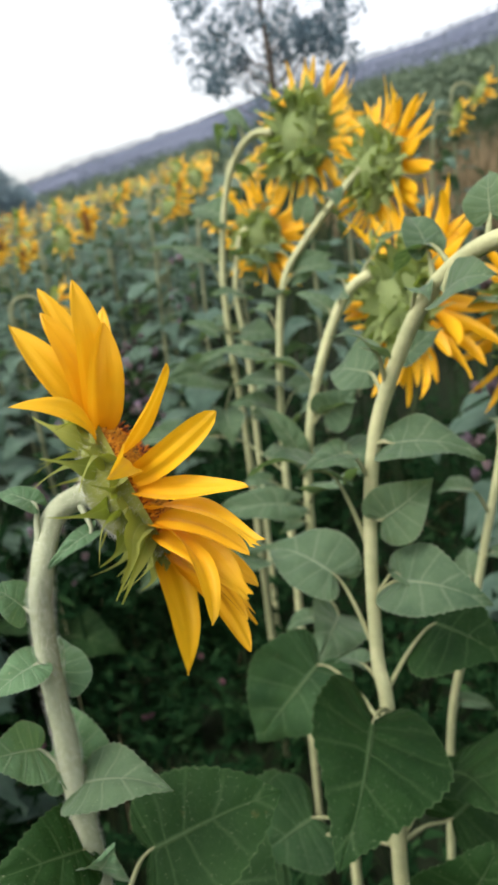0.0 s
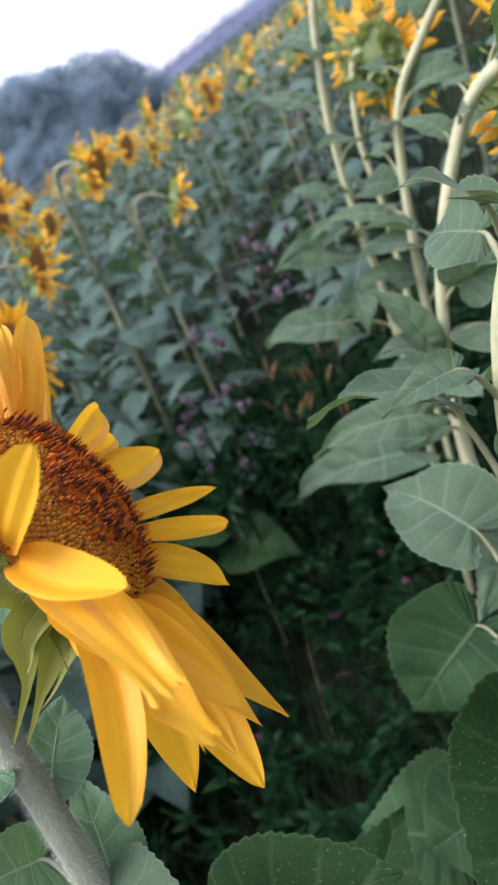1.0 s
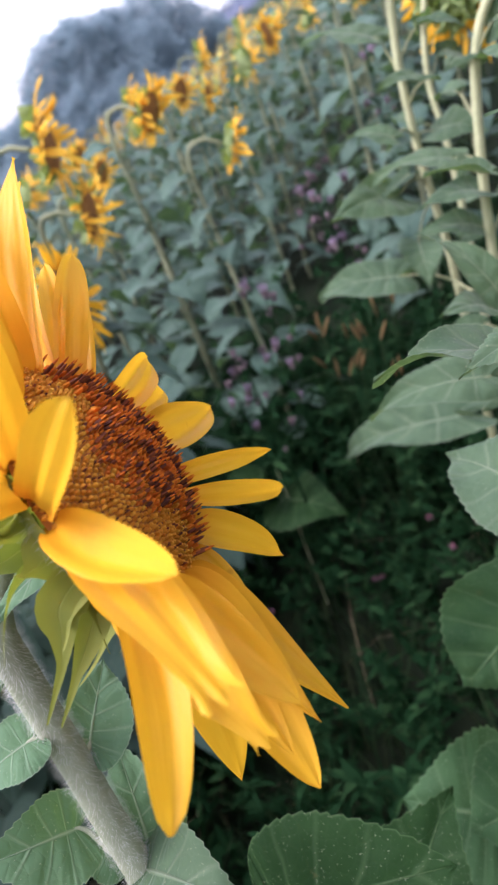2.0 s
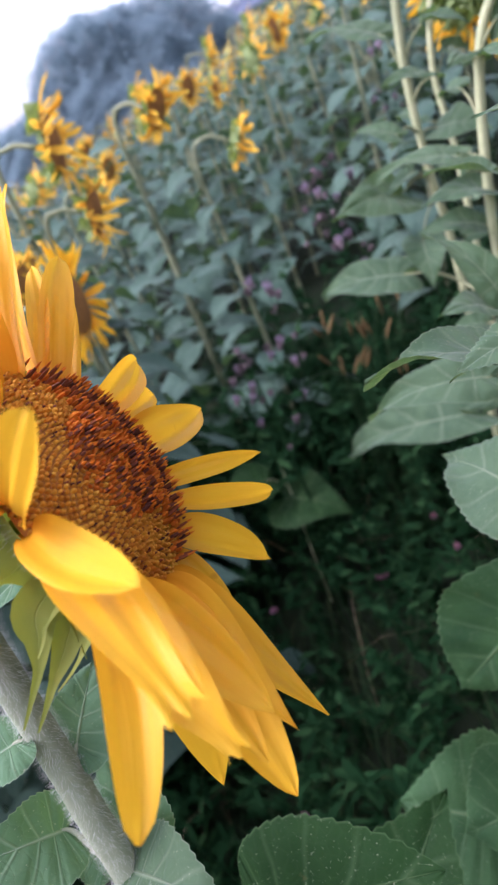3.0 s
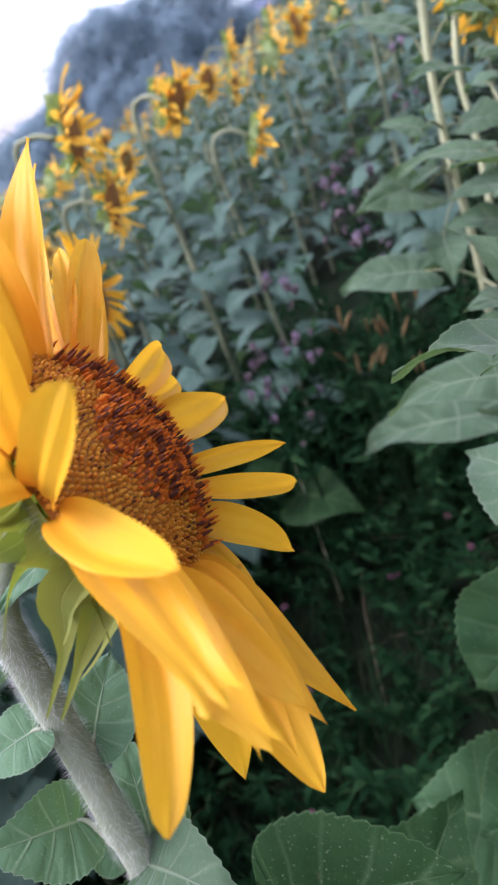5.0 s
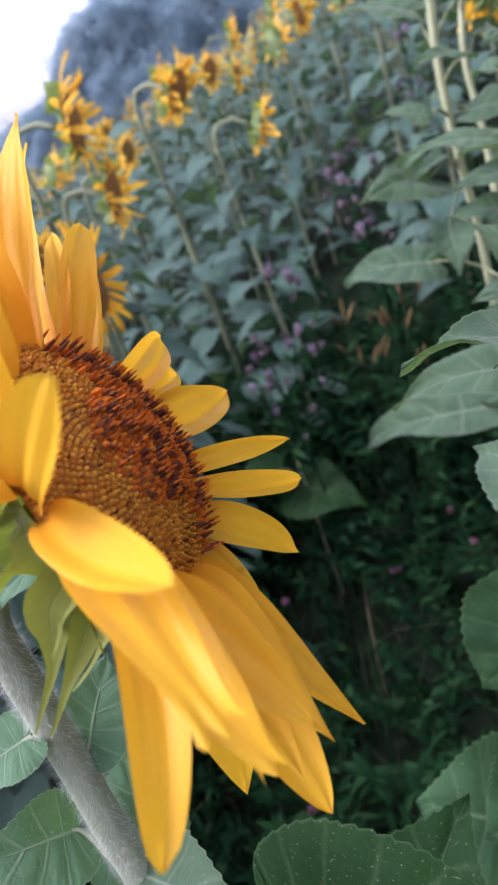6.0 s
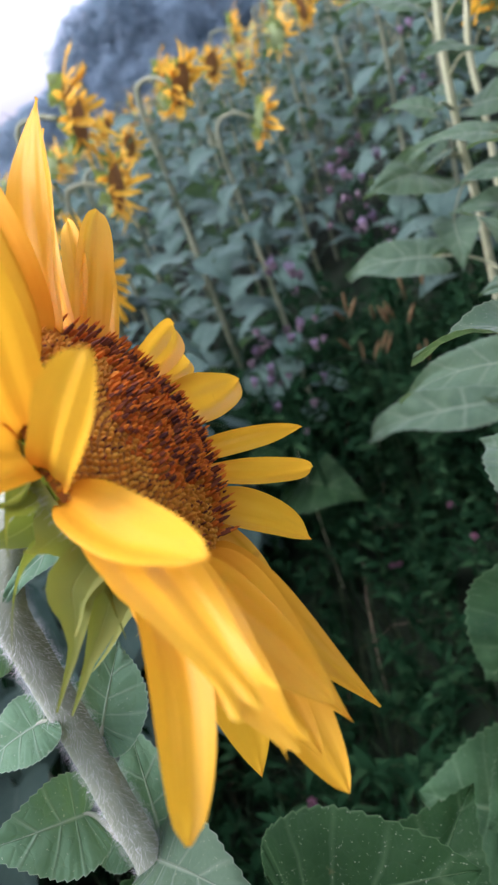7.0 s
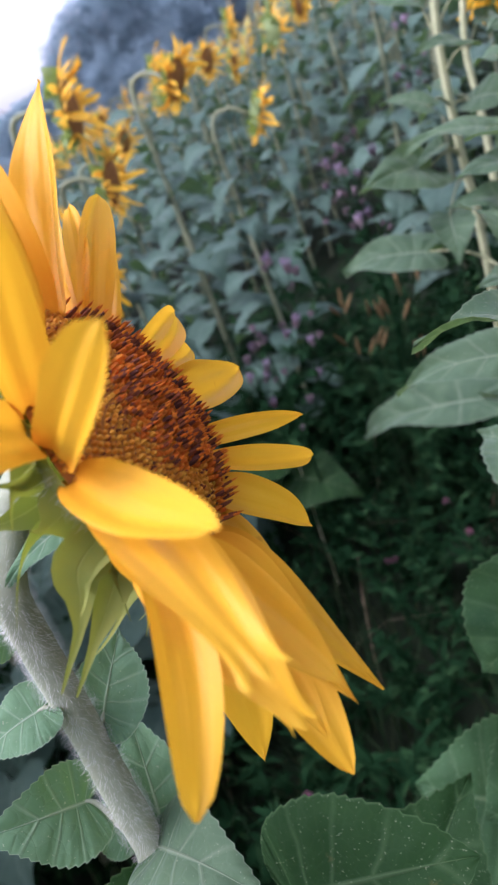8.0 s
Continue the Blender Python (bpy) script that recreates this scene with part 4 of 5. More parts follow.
near_leaf(plant_a, (0.076, 0.552, 0.988), (0.028, 0.671, 0.974), (-0.056, 0.665, 0.876), .115, (.1,-.85,.55), mat=MAT_LEAF_LOW_SHADED)
near_leaf(plant_a, (0.095, 0.555, 0.830), (0.005, 0.585, 0.845), (-0.0557, 0.5640, 0.8243), .105, (.0,-.8,.6), mat=MAT_LEAF_LOW_SHADED)
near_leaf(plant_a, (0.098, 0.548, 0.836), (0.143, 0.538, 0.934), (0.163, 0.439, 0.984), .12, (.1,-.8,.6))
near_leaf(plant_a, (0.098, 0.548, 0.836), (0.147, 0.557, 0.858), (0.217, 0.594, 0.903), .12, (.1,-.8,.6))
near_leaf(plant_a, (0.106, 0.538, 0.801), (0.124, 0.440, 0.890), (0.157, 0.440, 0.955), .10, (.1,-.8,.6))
near_leaf(plant_b, (0.096, 0.917, 1.327), (0.094, 0.923, 1.345), (0.056, 0.949, 1.368), .035, (.1,-.3,.9), mat=MAT_LEAF_MID)
near_leaf(plant_b, (0.066, 0.910, 1.239), (0.077, 0.891, 1.207), (0.121, 0.881, 1.240), .06, (.2,-.9,.4), mat=MAT_LEAF_MID)
near_leaf(plant_b, (0.054, 0.907, 1.161), (0.038, 0.886, 1.161), (-0.021, 0.915, 1.235), .035, (.0,-.4,.9), mat=MAT_LEAF_MID)
near_leaf(plant_b, (0.037, 0.886, 1.117), (0.025, 0.876, 1.156), (-0.011, 0.820, 1.181), 0.045, (0.0, -0.6, 0.8), mat=MAT_LEAF_MID)
near_leaf(plant_b, (0.061, 0.890, 0.930), (0.071, 0.838, 0.932), (0.029, 0.732, 0.929), 0.086, (.1,-.8,.6), mat=MAT_LEAF_MID)
near_leaf(plant_b, (0.051, 0.905, 1.153), (0.095, 0.907, 1.156), (0.116, 0.849, 1.133), .08, (.1,-.6,.8), mat=MAT_LEAF_MID)
near_leaf(plant_c, (0.057, 1.253, 1.371), (0.072, 1.255, 1.374), (0.141, 1.224, 1.401), .06, (.1,-.8,.5), mat=MAT_LEAF_MID)
near_leaf(plant_c, (0.048, 1.253, 1.301), (0.039, 1.255, 1.342), (0.017, 1.173, 1.351), .05, (.1,-.6,.7), mat=MAT_LEAF_MID)
near_leaf(plant_c, (0.019, 1.230, 1.214), (-0.004, 1.266, 1.233), (-0.123, 1.268, 1.239), 0.052, (0.0, -0.4, 0.9), mat=MAT_LEAF_MID)
near_leaf(plant_c, (0.029, 1.260, 1.121), (0.028, 1.254, 1.180), (-0.057, 1.205, 1.196), 0.06, (0.0, -0.45, 0.85), mat=MAT_LEAF_MID)
near_leaf(plant_c, (0.026, 1.251, 1.090), (0.060, 1.257, 1.107), (0.097, 1.166, 1.148), 0.065, (.0,-.7,.7), mat=MAT_LEAF_MID)
near_leaf(plant_c, (0.096, 1.235, 1.444), (0.094, 1.242, 1.467), (0.110, 1.276, 1.509), .04, (.0,-.8,.5), mat=MAT_LEAF_MID)
near_leaf(plant_c, (0.004, 1.251, 1.104), (0.016, 1.271, 1.129), (-0.071, 1.238, 1.156), 0.055, (0.0, -0.5, 0.85), mat=MAT_LEAF_MID)
near_leaf(plant_d, (-0.073, 1.426, 1.342), (-0.091, 1.464, 1.408), (-0.217, 1.503, 1.440), 0.062, (0.0, -0.35, 0.95), mat=MAT_LEAF_MID)
near_leaf(plant_d, (-0.045, 1.437, 1.470), (-0.049, 1.442, 1.487), (-0.117, 1.532, 1.515), .07, (.0,-.7,.6), mat=MAT_LEAF_MID)
near_leaf(plant_d, (-0.000, 1.409, 1.614), (0.009, 1.419, 1.645), (-0.038, 1.483, 1.689), .025, (.0,-.3,.9), mat=MAT_LEAF_MID)
near_leaf(plant_d, (-0.060, 1.392, 1.289), (-0.022, 1.397, 1.331), (-0.089, 1.344, 1.345), 0.045, (0.1, -0.3, 0.95), mat=MAT_LEAF_MID)
near_leaf(plant_d, (-0.057, 1.365, 1.166), (-0.106, 1.396, 1.180), (-0.195, 1.293, 1.193), 0.088, (0.1, -0.75, 0.6), mat=MAT_LEAF_MID)
near_leaf(plant_d, (-0.044, 1.361, 1.101), (-0.084, 1.357, 1.108), (-0.075, 1.294, 1.052), 0.07, (0.3, -0.85, 0.35), mat=MAT_LEAF_MID)
near_leaf(plant_d, (-0.063, 1.458, 1.265), (-0.034, 1.455, 1.251), (0.046, 1.401, 1.238), 0.065, (.0,-.6,.7), mat=MAT_LEAF_MID)
near_leaf(plant_d, (-0.040, 1.48, 0.72), (-0.083, 1.375, 0.769), (-0.372, 1.474, 0.656), 0.095, (-0.1, -0.5, 0.85), mat=MAT_LEAF_MID)
near_leaf(plant_b, (0.056, 0.900, 1.050), (0.018, 0.823, 1.111), (-0.098, 0.802, 1.105), 0.052, (-0.1, -0.5, 0.85), mat=MAT_LEAF_MID)
near_leaf(plant_c, (-0.018, 1.279, 0.993), (-0.132, 1.399, 1.048), (-0.291, 1.412, 1.042), 0.09, (0.0, -0.55, 0.8), mat=MAT_LEAF_MID)
near_leaf(plant_d, (-0.066, 1.371, 1.232), (-0.084, 1.357, 1.272), (-0.154, 1.371, 1.296), 0.038, (0.0, -0.45, 0.9), mat=MAT_LEAF_MID)
near_leaf(plant_b, (0.05, 0.903, 1.08), (0.065, 0.791, 1.141), (0.075, 0.72, 1.17), .08, (0,-.6,.75), mat=MAT_LEAF_MID)
near_leaf(plant_a, (0.10, 0.545, 0.83), (-0.035, 0.600, 0.790), (-0.118, 0.600, 0.808), .15, (0,-.75,.65), mat=MAT_LEAF_LOW_SHADED)
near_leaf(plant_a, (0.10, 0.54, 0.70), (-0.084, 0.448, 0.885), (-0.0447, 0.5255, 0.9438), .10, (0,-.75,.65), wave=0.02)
small_leaves(plant_a, 7, 701, 0.85, 0.05)
small_leaves(plant_b, 10, 702, 0.75, 0.06)
small_leaves(plant_c, 10, 703, 0.80, 0.065)
small_leaves(plant_d, 9, 704, 0.85, 0.065)
small_leaves(plant_e, 6, 705, 0.90, 0.07)
small_leaves(plant_f, 9, 706, 0.70, 0.055)

young_plant = tall_plant("young sunflower with broad leaves low in the undergrowth", [(-0.655, 1.765, 0.50), (-0.65, 1.76, 0.40), (-0.652, 1.755, 0.20)], [0.0015, 0.002, 0.0025, 0.003], (-0.65, 1.75), 8)
near_leaf(young_plant, (-0.652, 1.755, 0.33), (-0.674, 1.763, 0.378), (-0.470, 1.705, 0.352), .19, (0, -.5, .85), mat=MAT_LEAF_SHADED)
near_leaf(young_plant, (-0.652, 1.755, 0.42), (-0.70, 1.74, 0.46), (-0.82, 1.66, 0.47), .14, (0, -.5, .85), mat=MAT_LEAF_SHADED)


# ---- the field ----


def field_sunflower(name, label, height, seed, neck=0.16, droop=-0.25, radius=0.06, reach=0.06, leaves=25, fresh=False, spread=0.195, coarse=False):
    """A whole field plant facing +x: stem bent over at the top, leaves round it, a fading head."""
    rng = np.random.RandomState(seed)
    plant = thing(name, (0, 0, 0), label, "sunflower", "sunflowers in the field")
    lean = rng.uniform(-0.05, 0.05, 2)
    top = np.array([lean[0], lean[1], height])
    stem_line = spline([(0, 0, -0.05), (lean[0] * 0.2, lean[1] * 0.2, height * 0.35), (lean[0] * 0.7, lean[1] * 0.7, height * 0.75), top,
                        top + (neck * 0.45, 0, neck * 0.40), top + (neck * 0.95, 0, neck * 0.28 + 0.3 * droop * neck)], 3 if coarse else 5)
    v, f = tube(stem_line, [0.013, 0.011, 0.009, 0.008, 0.007, 0.007], 5 if coarse else 7, 0, seed)
    part("stem", mesh_of("stem", v, f, MAT_STEM_FIELD), plant)
    facing = unit((1, rng.uniform(-0.2, 0.2), droop))
    head = Head(stem_line[-1] + facing * radius * 0.55, facing, radius)
    fv, ff, bv, bf = dome(head, radius * 0.22, radius * 0.42, 4 if coarse else 6, 12 if coarse else 18)
    part("disc", mesh_of("disc", fv, ff, MAT_DISC_FIELD), plant, "brown seed disc")
    part("receptacle", mesh_of("receptacle", bv, bf, MAT_BRACT), plant)
    count = 24 if coarse else 50 if fresh else 44
    slim, wild = (0.6, 0.35) if fresh else (0.72, 0.8)
    for k in range(count):
        if not fresh and rng.uniform() < 0.10:
            continue
        a = k * 360 / count + rng.uniform(-7, 7)
        ln = reach * rng.uniform(0.6, 1.2)
        v, f, uv = ray_petal(head.at(a, radius * 0.93, 0), head.at(a + 18 * wild * rng.uniform(-1, 1), radius + ln * rng.uniform(0.9 - 0.7 * wild, 0.95), ln * wild * rng.uniform(-0.5, 1.15)), head.n,
                             reach * slim * rng.uniform(0.28, 0.44), rng.uniform(-0.15, 0.2), 0.3, rng.uniform(-0.7, 0.7), rng.uniform(-0.4, 0.4), 5 if coarse else 8, 3, seed * 40 + k)
        part("petal", mesh_of("petal", v, f, MAT_PETAL if fresh else MAT_PETAL_AGED, uv), plant)
    for k in range(0 if coarse else 12):
        bract(plant, head, k * 137 + 10 * rng.uniform(), radius * 0.8, radius * 1.3 * rng.uniform(0.9, 1.1), -radius * rng.uniform(0.2, 0.6), radius * 0.55, 0.2, seed + k, MAT_BRACT)
    for k in range(leaves):
        q = (k + 0.5) / leaves
        z = height * (0.16 + 0.80 * q)
        i = int(np.argmin(np.abs(stem_line[:(10 if coarse else 17), 2] - z)))
        a = k * 137.5 + rng.uniform(-25, 25) + seed * 40
        o = np.array([math.cos(math.radians(a)), math.sin(math.radians(a)), 0])
        size = spread * (1.1 - 0.62 * q) * rng.uniform(0.85, 1.15)
        j = stem_line[i]
        b = j + o * size * 0.5 + np.array([0, 0, size * rng.uniform(0.15, 0.4)])
        tip = b + o * size + np.array([0, 0, -size * rng.uniform(0.1, 0.75)])
        bl = heart_leaf(b, tip, (0.15 * rng.normal(), 0.15 * rng.normal(), 1), size * rng.uniform(0.72, 0.9), 0.12, 0.12, 0.05, 10 if coarse else 19, 5 if coarse else 7, 0.0, seed * 30 + k)
        tb = tube(spline([j, (j + b) / 2 + np.array([0, 0, 0.01]), b], 1 if coarse else 3), [0.004, 0.003, 0.0022], 3 if coarse else 5, 0, k)
        v, f, uv = joined([bl, tb])
        part("leaf", mesh_of("leaf", v, f, MAT_LEAF_FIELD, uv), plant)
    return plant


def planted(plant, x, y, turn, scale=1.0, copy=True):
    m = pose(x, y, ground_z(x, y) - 0.01, 0, 0, turn) @ Matrix.Scale(scale, 4)
    if not copy:
        plant.matrix_basis = m
        return plant
    c = copy_thing(plant, m)
    c.scale = (scale,) * 3
    return c


FACE = 34
templates = [
    field_sunflower("sunflower", "faded orange sunflower with hanging brown head", 1.42, 201, 0.15, -0.45, 0.066, 0.078),
    field_sunflower("sunflower", "fading sunflower with curled orange petals", 1.48, 202, 0.13, -0.10, 0.074, 0.070),
    field_sunflower("sunflower", "fading sunflower with brown disc and sparse petals", 1.40, 203, 0.12, -0.25, 0.066, 0.066),
    field_sunflower("sunflower", "yellow sunflower in full flower in the field", 1.36, 204, 0.12, 0.05, 0.068, 0.070, fresh=True),
]
# the plants that stand nearest in the field: place, turn, which, scale
planted(templates[0], -0.83, 2.45, 20, 0.875, copy=False)
planted(templates[1], -1.08, 1.82, 8, 1.03, copy=False)
planted(templates[2], -1.12, 1.86, 14, 0.97, copy=False)
planted(templates[3], -0.87, 1.25, 6, 0.94, copy=False)
for x, y, k, turn in ((-1.12, 1.02, 0, 30), (-1.42, 1.42, 1, 52), (-1.20, 1.55, 2, 18), (-1.75, 1.62, 2, 70)):
    planted(templates[k], x, y, turn, 0.95)

rng = np.random.RandomState(77)
rows_placed = [(-0.83, 2.45), (-1.08, 1.82), (-1.12, 1.86), (-0.87, 1.25)]
spots = []
for row in range(60):
    for k in range(90):
        d = 0.34 * k + rng.uniform(-0.1, 0.1)
        off = 0.55 * row + rng.uniform(-0.12, 0.12)
        # rows run uphill, away and slightly to the left; off counts rows to the left of the field's edge
        x = -0.50 - 0.03 * d - off * 0.99
        y = (3.1 if row == 0 else 2.3) + d - 0.35 * min(row, 4)
        if math.hypot(x, y) < 1.9 or math.degrees(math.atan2(x, y)) < -62 or min(math.hypot(x - a, y - b) for a, b in rows_placed) < 0.28:
            continue
        dist = math.hypot(x, y)
        if dist > 30 or rng.uniform() > min(0.50, 5.0 / dist + 0.10):
            continue
        spots.append((dist, x, y))
spots.sort()
for dist, x, y in spots[:52]:
    k = rng.choice(4, p=[0.34, 0.3, 0.28, 0.08])
    planted(templates[k], x, y, FACE - 8 + rng.uniform(-40, 35), rng.uniform(0.92, 1.06))
# a few that stand up on the slope beside
for x, y, k, s in ((1.30, 4.4, 0, 1.0), (1.05, 4.2, 2, 0.95), (0.30, 3.3, 1, 1.0), (-0.25, 3.0, 2, 0.95), (0.55, 3.9, 1, 0.95), (-0.05, 4.2, 0, 1.0), (0.75, 1.9, 3, 0.95), (0.62, 1.35, 2, 0.85)):
    planted(templates[k], x, y, (FACE if x < 0.8 else -12) + rng.uniform(-20, 20), s)


def gathered(plant):
    """Vertices, faces, uvs of all of a plant's parts by material, in its own axes."""
    out = {}
    for o in plant.children_recursive:
        me = o.data
        v = np.empty(len(me.vertices) * 3)
        me.vertices.foreach_get("co", v)
        faces = [tuple(p.vertices) for p in me.polygons]
        uv = np.full((len(me.vertices), 2), 0.3)
        if me.uv_layers:
            for lp, d in zip(me.loops, me.uv_layers[0].data):
                uv[lp.vertex_index] = d.uv
        out.setdefault(me.materials[0].name, []).append((v.reshape(-1, 3), faces, uv))
    return {k: joined(p) for k, p in out.items()}


FAR_MAT = {"leaf_field": MAT_LEAF_FAR, "petal_aged": MAT_PETAL_FAR, "petal_yellow": MAT_PETAL_FAR, "bract_green": MAT_BRACT, "stem_field": MAT_STEM_FIELD, "disc_field": MAT_DISC_FIELD}
stock = []
for hgt, sd, droop in ((1.42, 201, -0.45), (1.48, 202, -0.10), (1.40, 203, -0.25)):
    model = field_sunflower("sunflower", "", hgt, sd, 0.14, droop, 0.066, 0.078, 18, coarse=True)
    stock.append(gathered(model))
    for o in list(model.children_recursive) + [model]:
        bpy.data.objects.remove(o)
bags = {}
for dist, x, y in spots[52:430]:
    g = stock[rng.randint(3)]
    a, s = math.radians(FACE - 8 + rng.uniform(-40, 35)), rng.uniform(0.92, 1.08)
    rot = np.array([[math.cos(a), -math.sin(a), 0], [math.sin(a), math.cos(a), 0], [0, 0, 1]]) * s
    put = np.array([x, y, ground_z(x, y)])
    for mat, (v, f, uv) in g.items():
        bags.setdefault(mat, []).append((v @ rot.T + put, f, uv))
# the field carried on round about and behind: unseen plants added to block low sky light
for row in range(17):
    for k in range(17):
        x, y = -5.6 + 0.5 * row + rng.uniform(-0.12, 0.12), -3.2 + 0.38 * k + rng.uniform(-0.1, 0.1)
        if math.hypot(x, y - 0.3) < 0.85 or (-1.0 < x < 0.55 and 0 < y) or (x < -1.0 and y > 0.5 - 0.55 * x) or (x > 0.5 and y > 1.9):
            continue
        g = stock[rng.randint(3)]
        a, s = math.radians(FACE + rng.uniform(-40, 40)), rng.uniform(0.92, 1.06)
        rot = np.array([[math.cos(a), -math.sin(a), 0], [math.sin(a), math.cos(a), 0], [0, 0, 1]]) * s
        put = np.array([x, y, ground_z(x, y)])
        for mat, (v, f, uv) in g.items():
            bags.setdefault(mat, []).append((v @ rot.T + put, f, uv))
field_far = thing("sunflower_field", (-3, 10, ground_z(-3, 10)), "rows of faded sunflowers further up the field", "sunflowers")
field_far["kind"] = "stuff"
for mat, pieces in bags.items():
    v, f, uv = joined(pieces)
    nm = {"leaf_field": "foliage", "petal_aged": "petals", "bract_green": "bracts", "stem_field": "stems", "disc_field": "discs"}[mat]
    tagged(part(nm, mesh_of(nm, v, f, FAR_MAT[mat], uv), field_far), kind="stuff")

# ---- undergrowth ----


def tuft_mesh(centres, blades_each, height, spread, width, seed, bend=0.5):
    """Grass: thin bent blades in tufts, one mesh."""
    r = np.random.RandomState(seed)
    verts, faces = [], []
    for cx, cy in centres:
        gz = ground_z(cx, cy)
        for _ in range(blades_each):
            x, y = cx + r.normal() * spread, cy + r.normal() * spread
            a, h = r.uniform(0, 6.28), height * r.uniform(0.4, 1.2)
            d = np.array([math.cos(a), math.sin(a), 0])
            s = np.array([-d[1], d[0], 0]) * width * r.uniform(0.6, 1.3)
            b = np.array([x, y, gz - 0.01])
            k = bend * r.uniform(0.3, 1.3) * h
            p1, p2, p3 = b + d * k * 0.15 + (0, 0, h * 0.45), b + d * k * 0.5 + (0, 0, h * 0.82), b + d * k + (0, 0, h * 0.98)
            n = len(verts)
            verts += [b - s, b + s, p1 - s * 0.9, p1 + s * 0.9, p2 - s * 0.6, p2 + s * 0.6, p3]
            faces += [(n, n + 1, n + 3, n + 2), (n + 2, n + 3, n + 5, n + 4), (n + 4, n + 5, n + 6)]
    return verts, faces


def weed_mesh(centres, seed, height=0.35, leaf=0.035, each=26):
    """Low leafy weeds: small pointed leaves on thin stems."""
    r = np.random.RandomState(seed)
    pieces = []
    for cx, cy in centres:
        gz = ground_z(cx, cy)
        h = height * r.uniform(0.5, 1.2)
        lean = r.normal(size=2) * 0.10
        line = spline([(cx, cy, gz - 0.01), (cx + lean[0] * 0.4, cy + lean[1] * 0.4, gz + h * 0.5), (cx + lean[0], cy + lean[1], gz + h)], 4)
        tv, tf = tube(line, [0.002, 0.0012], 4, 0, 1)
        pieces.append((tv, tf))
        for k in range(each):
            q = r.uniform(0.15, 1)
            p = line[int(q * (len(line) - 1))]
            a = r.uniform(0, 6.28)
            d = np.array([math.cos(a), math.sin(a), r.uniform(-0.3, 0.7)])
            ln = leaf * r.uniform(0.5, 1.4)
            pieces.append(blade(p, p + unit(d) * ln, (0.3 * r.normal(), 0.3 * r.normal(), 1), ln * r.uniform(0.16, 0.42), 0.1, 0.2, 0.02, 0, 4, 3, 0, k))
    return joined(pieces)


rg = np.random.RandomState(5)
near_spots = [(rg.uniform(-1.3, 1.2), rg.uniform(0.55, 3.2)) for _ in range(420)]
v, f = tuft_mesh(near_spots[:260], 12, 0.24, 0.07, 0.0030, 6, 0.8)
tagged(new("grass", mesh_of("grass", v, f, MAT_GRASS_SHADED)), "dark green grass between the sunflowers", "grass", kind="stuff")
v, f = tuft_mesh([(rg.uniform(-0.9, 0.9), rg.uniform(0.8, 2.8)) for _ in range(12)], 6, 0.30, 0.06, 0.0013, 7, 1.2)
tagged(new("dry_grass", mesh_of("dry_grass", v, f, MAT_DRY)), "bent straw-coloured dead stalks in the undergrowth", "grass", kind="stuff")
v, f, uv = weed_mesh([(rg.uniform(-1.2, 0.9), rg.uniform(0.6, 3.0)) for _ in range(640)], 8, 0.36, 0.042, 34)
tagged(new("weeds", mesh_of("weeds", v, f, MAT_WEED_SHADED, uv)), "low dark leafy weeds covering the soil", "weeds", kind="stuff")
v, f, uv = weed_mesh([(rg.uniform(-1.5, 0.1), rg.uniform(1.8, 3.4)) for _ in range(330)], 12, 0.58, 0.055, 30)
tagged(new("weeds", mesh_of("weeds", v, f, MAT_WEED_SHADED, uv)), "taller dark green weeds between the rows", "weeds", kind="stuff")
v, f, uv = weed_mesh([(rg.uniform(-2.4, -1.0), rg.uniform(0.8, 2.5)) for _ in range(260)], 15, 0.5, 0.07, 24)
tagged(new("weeds", mesh_of("weeds", v, f, MAT_WEED_SHADED, uv)), "dark leafy weeds under the field's edge", "weeds", kind="stuff")
slope_spots = [(x, y) for x, y in ((rg.uniform(-0.5, 12), rg.uniform(2.6, 22)) for _ in range(900))]
v, f = tuft_mesh(slope_spots, 22, 0.55, 0.22, 0.006, 9)
tagged(new("meadow_grass", mesh_of("meadow_grass", v, f, MAT_GRASS_SHADED)), "rough green grass on the slope", "grass", kind="stuff")
v, f = tuft_mesh([(rg.uniform(1.2, 7), rg.uniform(3.5, 12)) for _ in range(330)], 20, 0.7, 0.25, 0.005, 10)
tagged(new("meadow_grass", mesh_of("meadow_grass", v, f, MAT_DRY)), "tall dry brownish grass on the slope", "grass", kind="stuff")


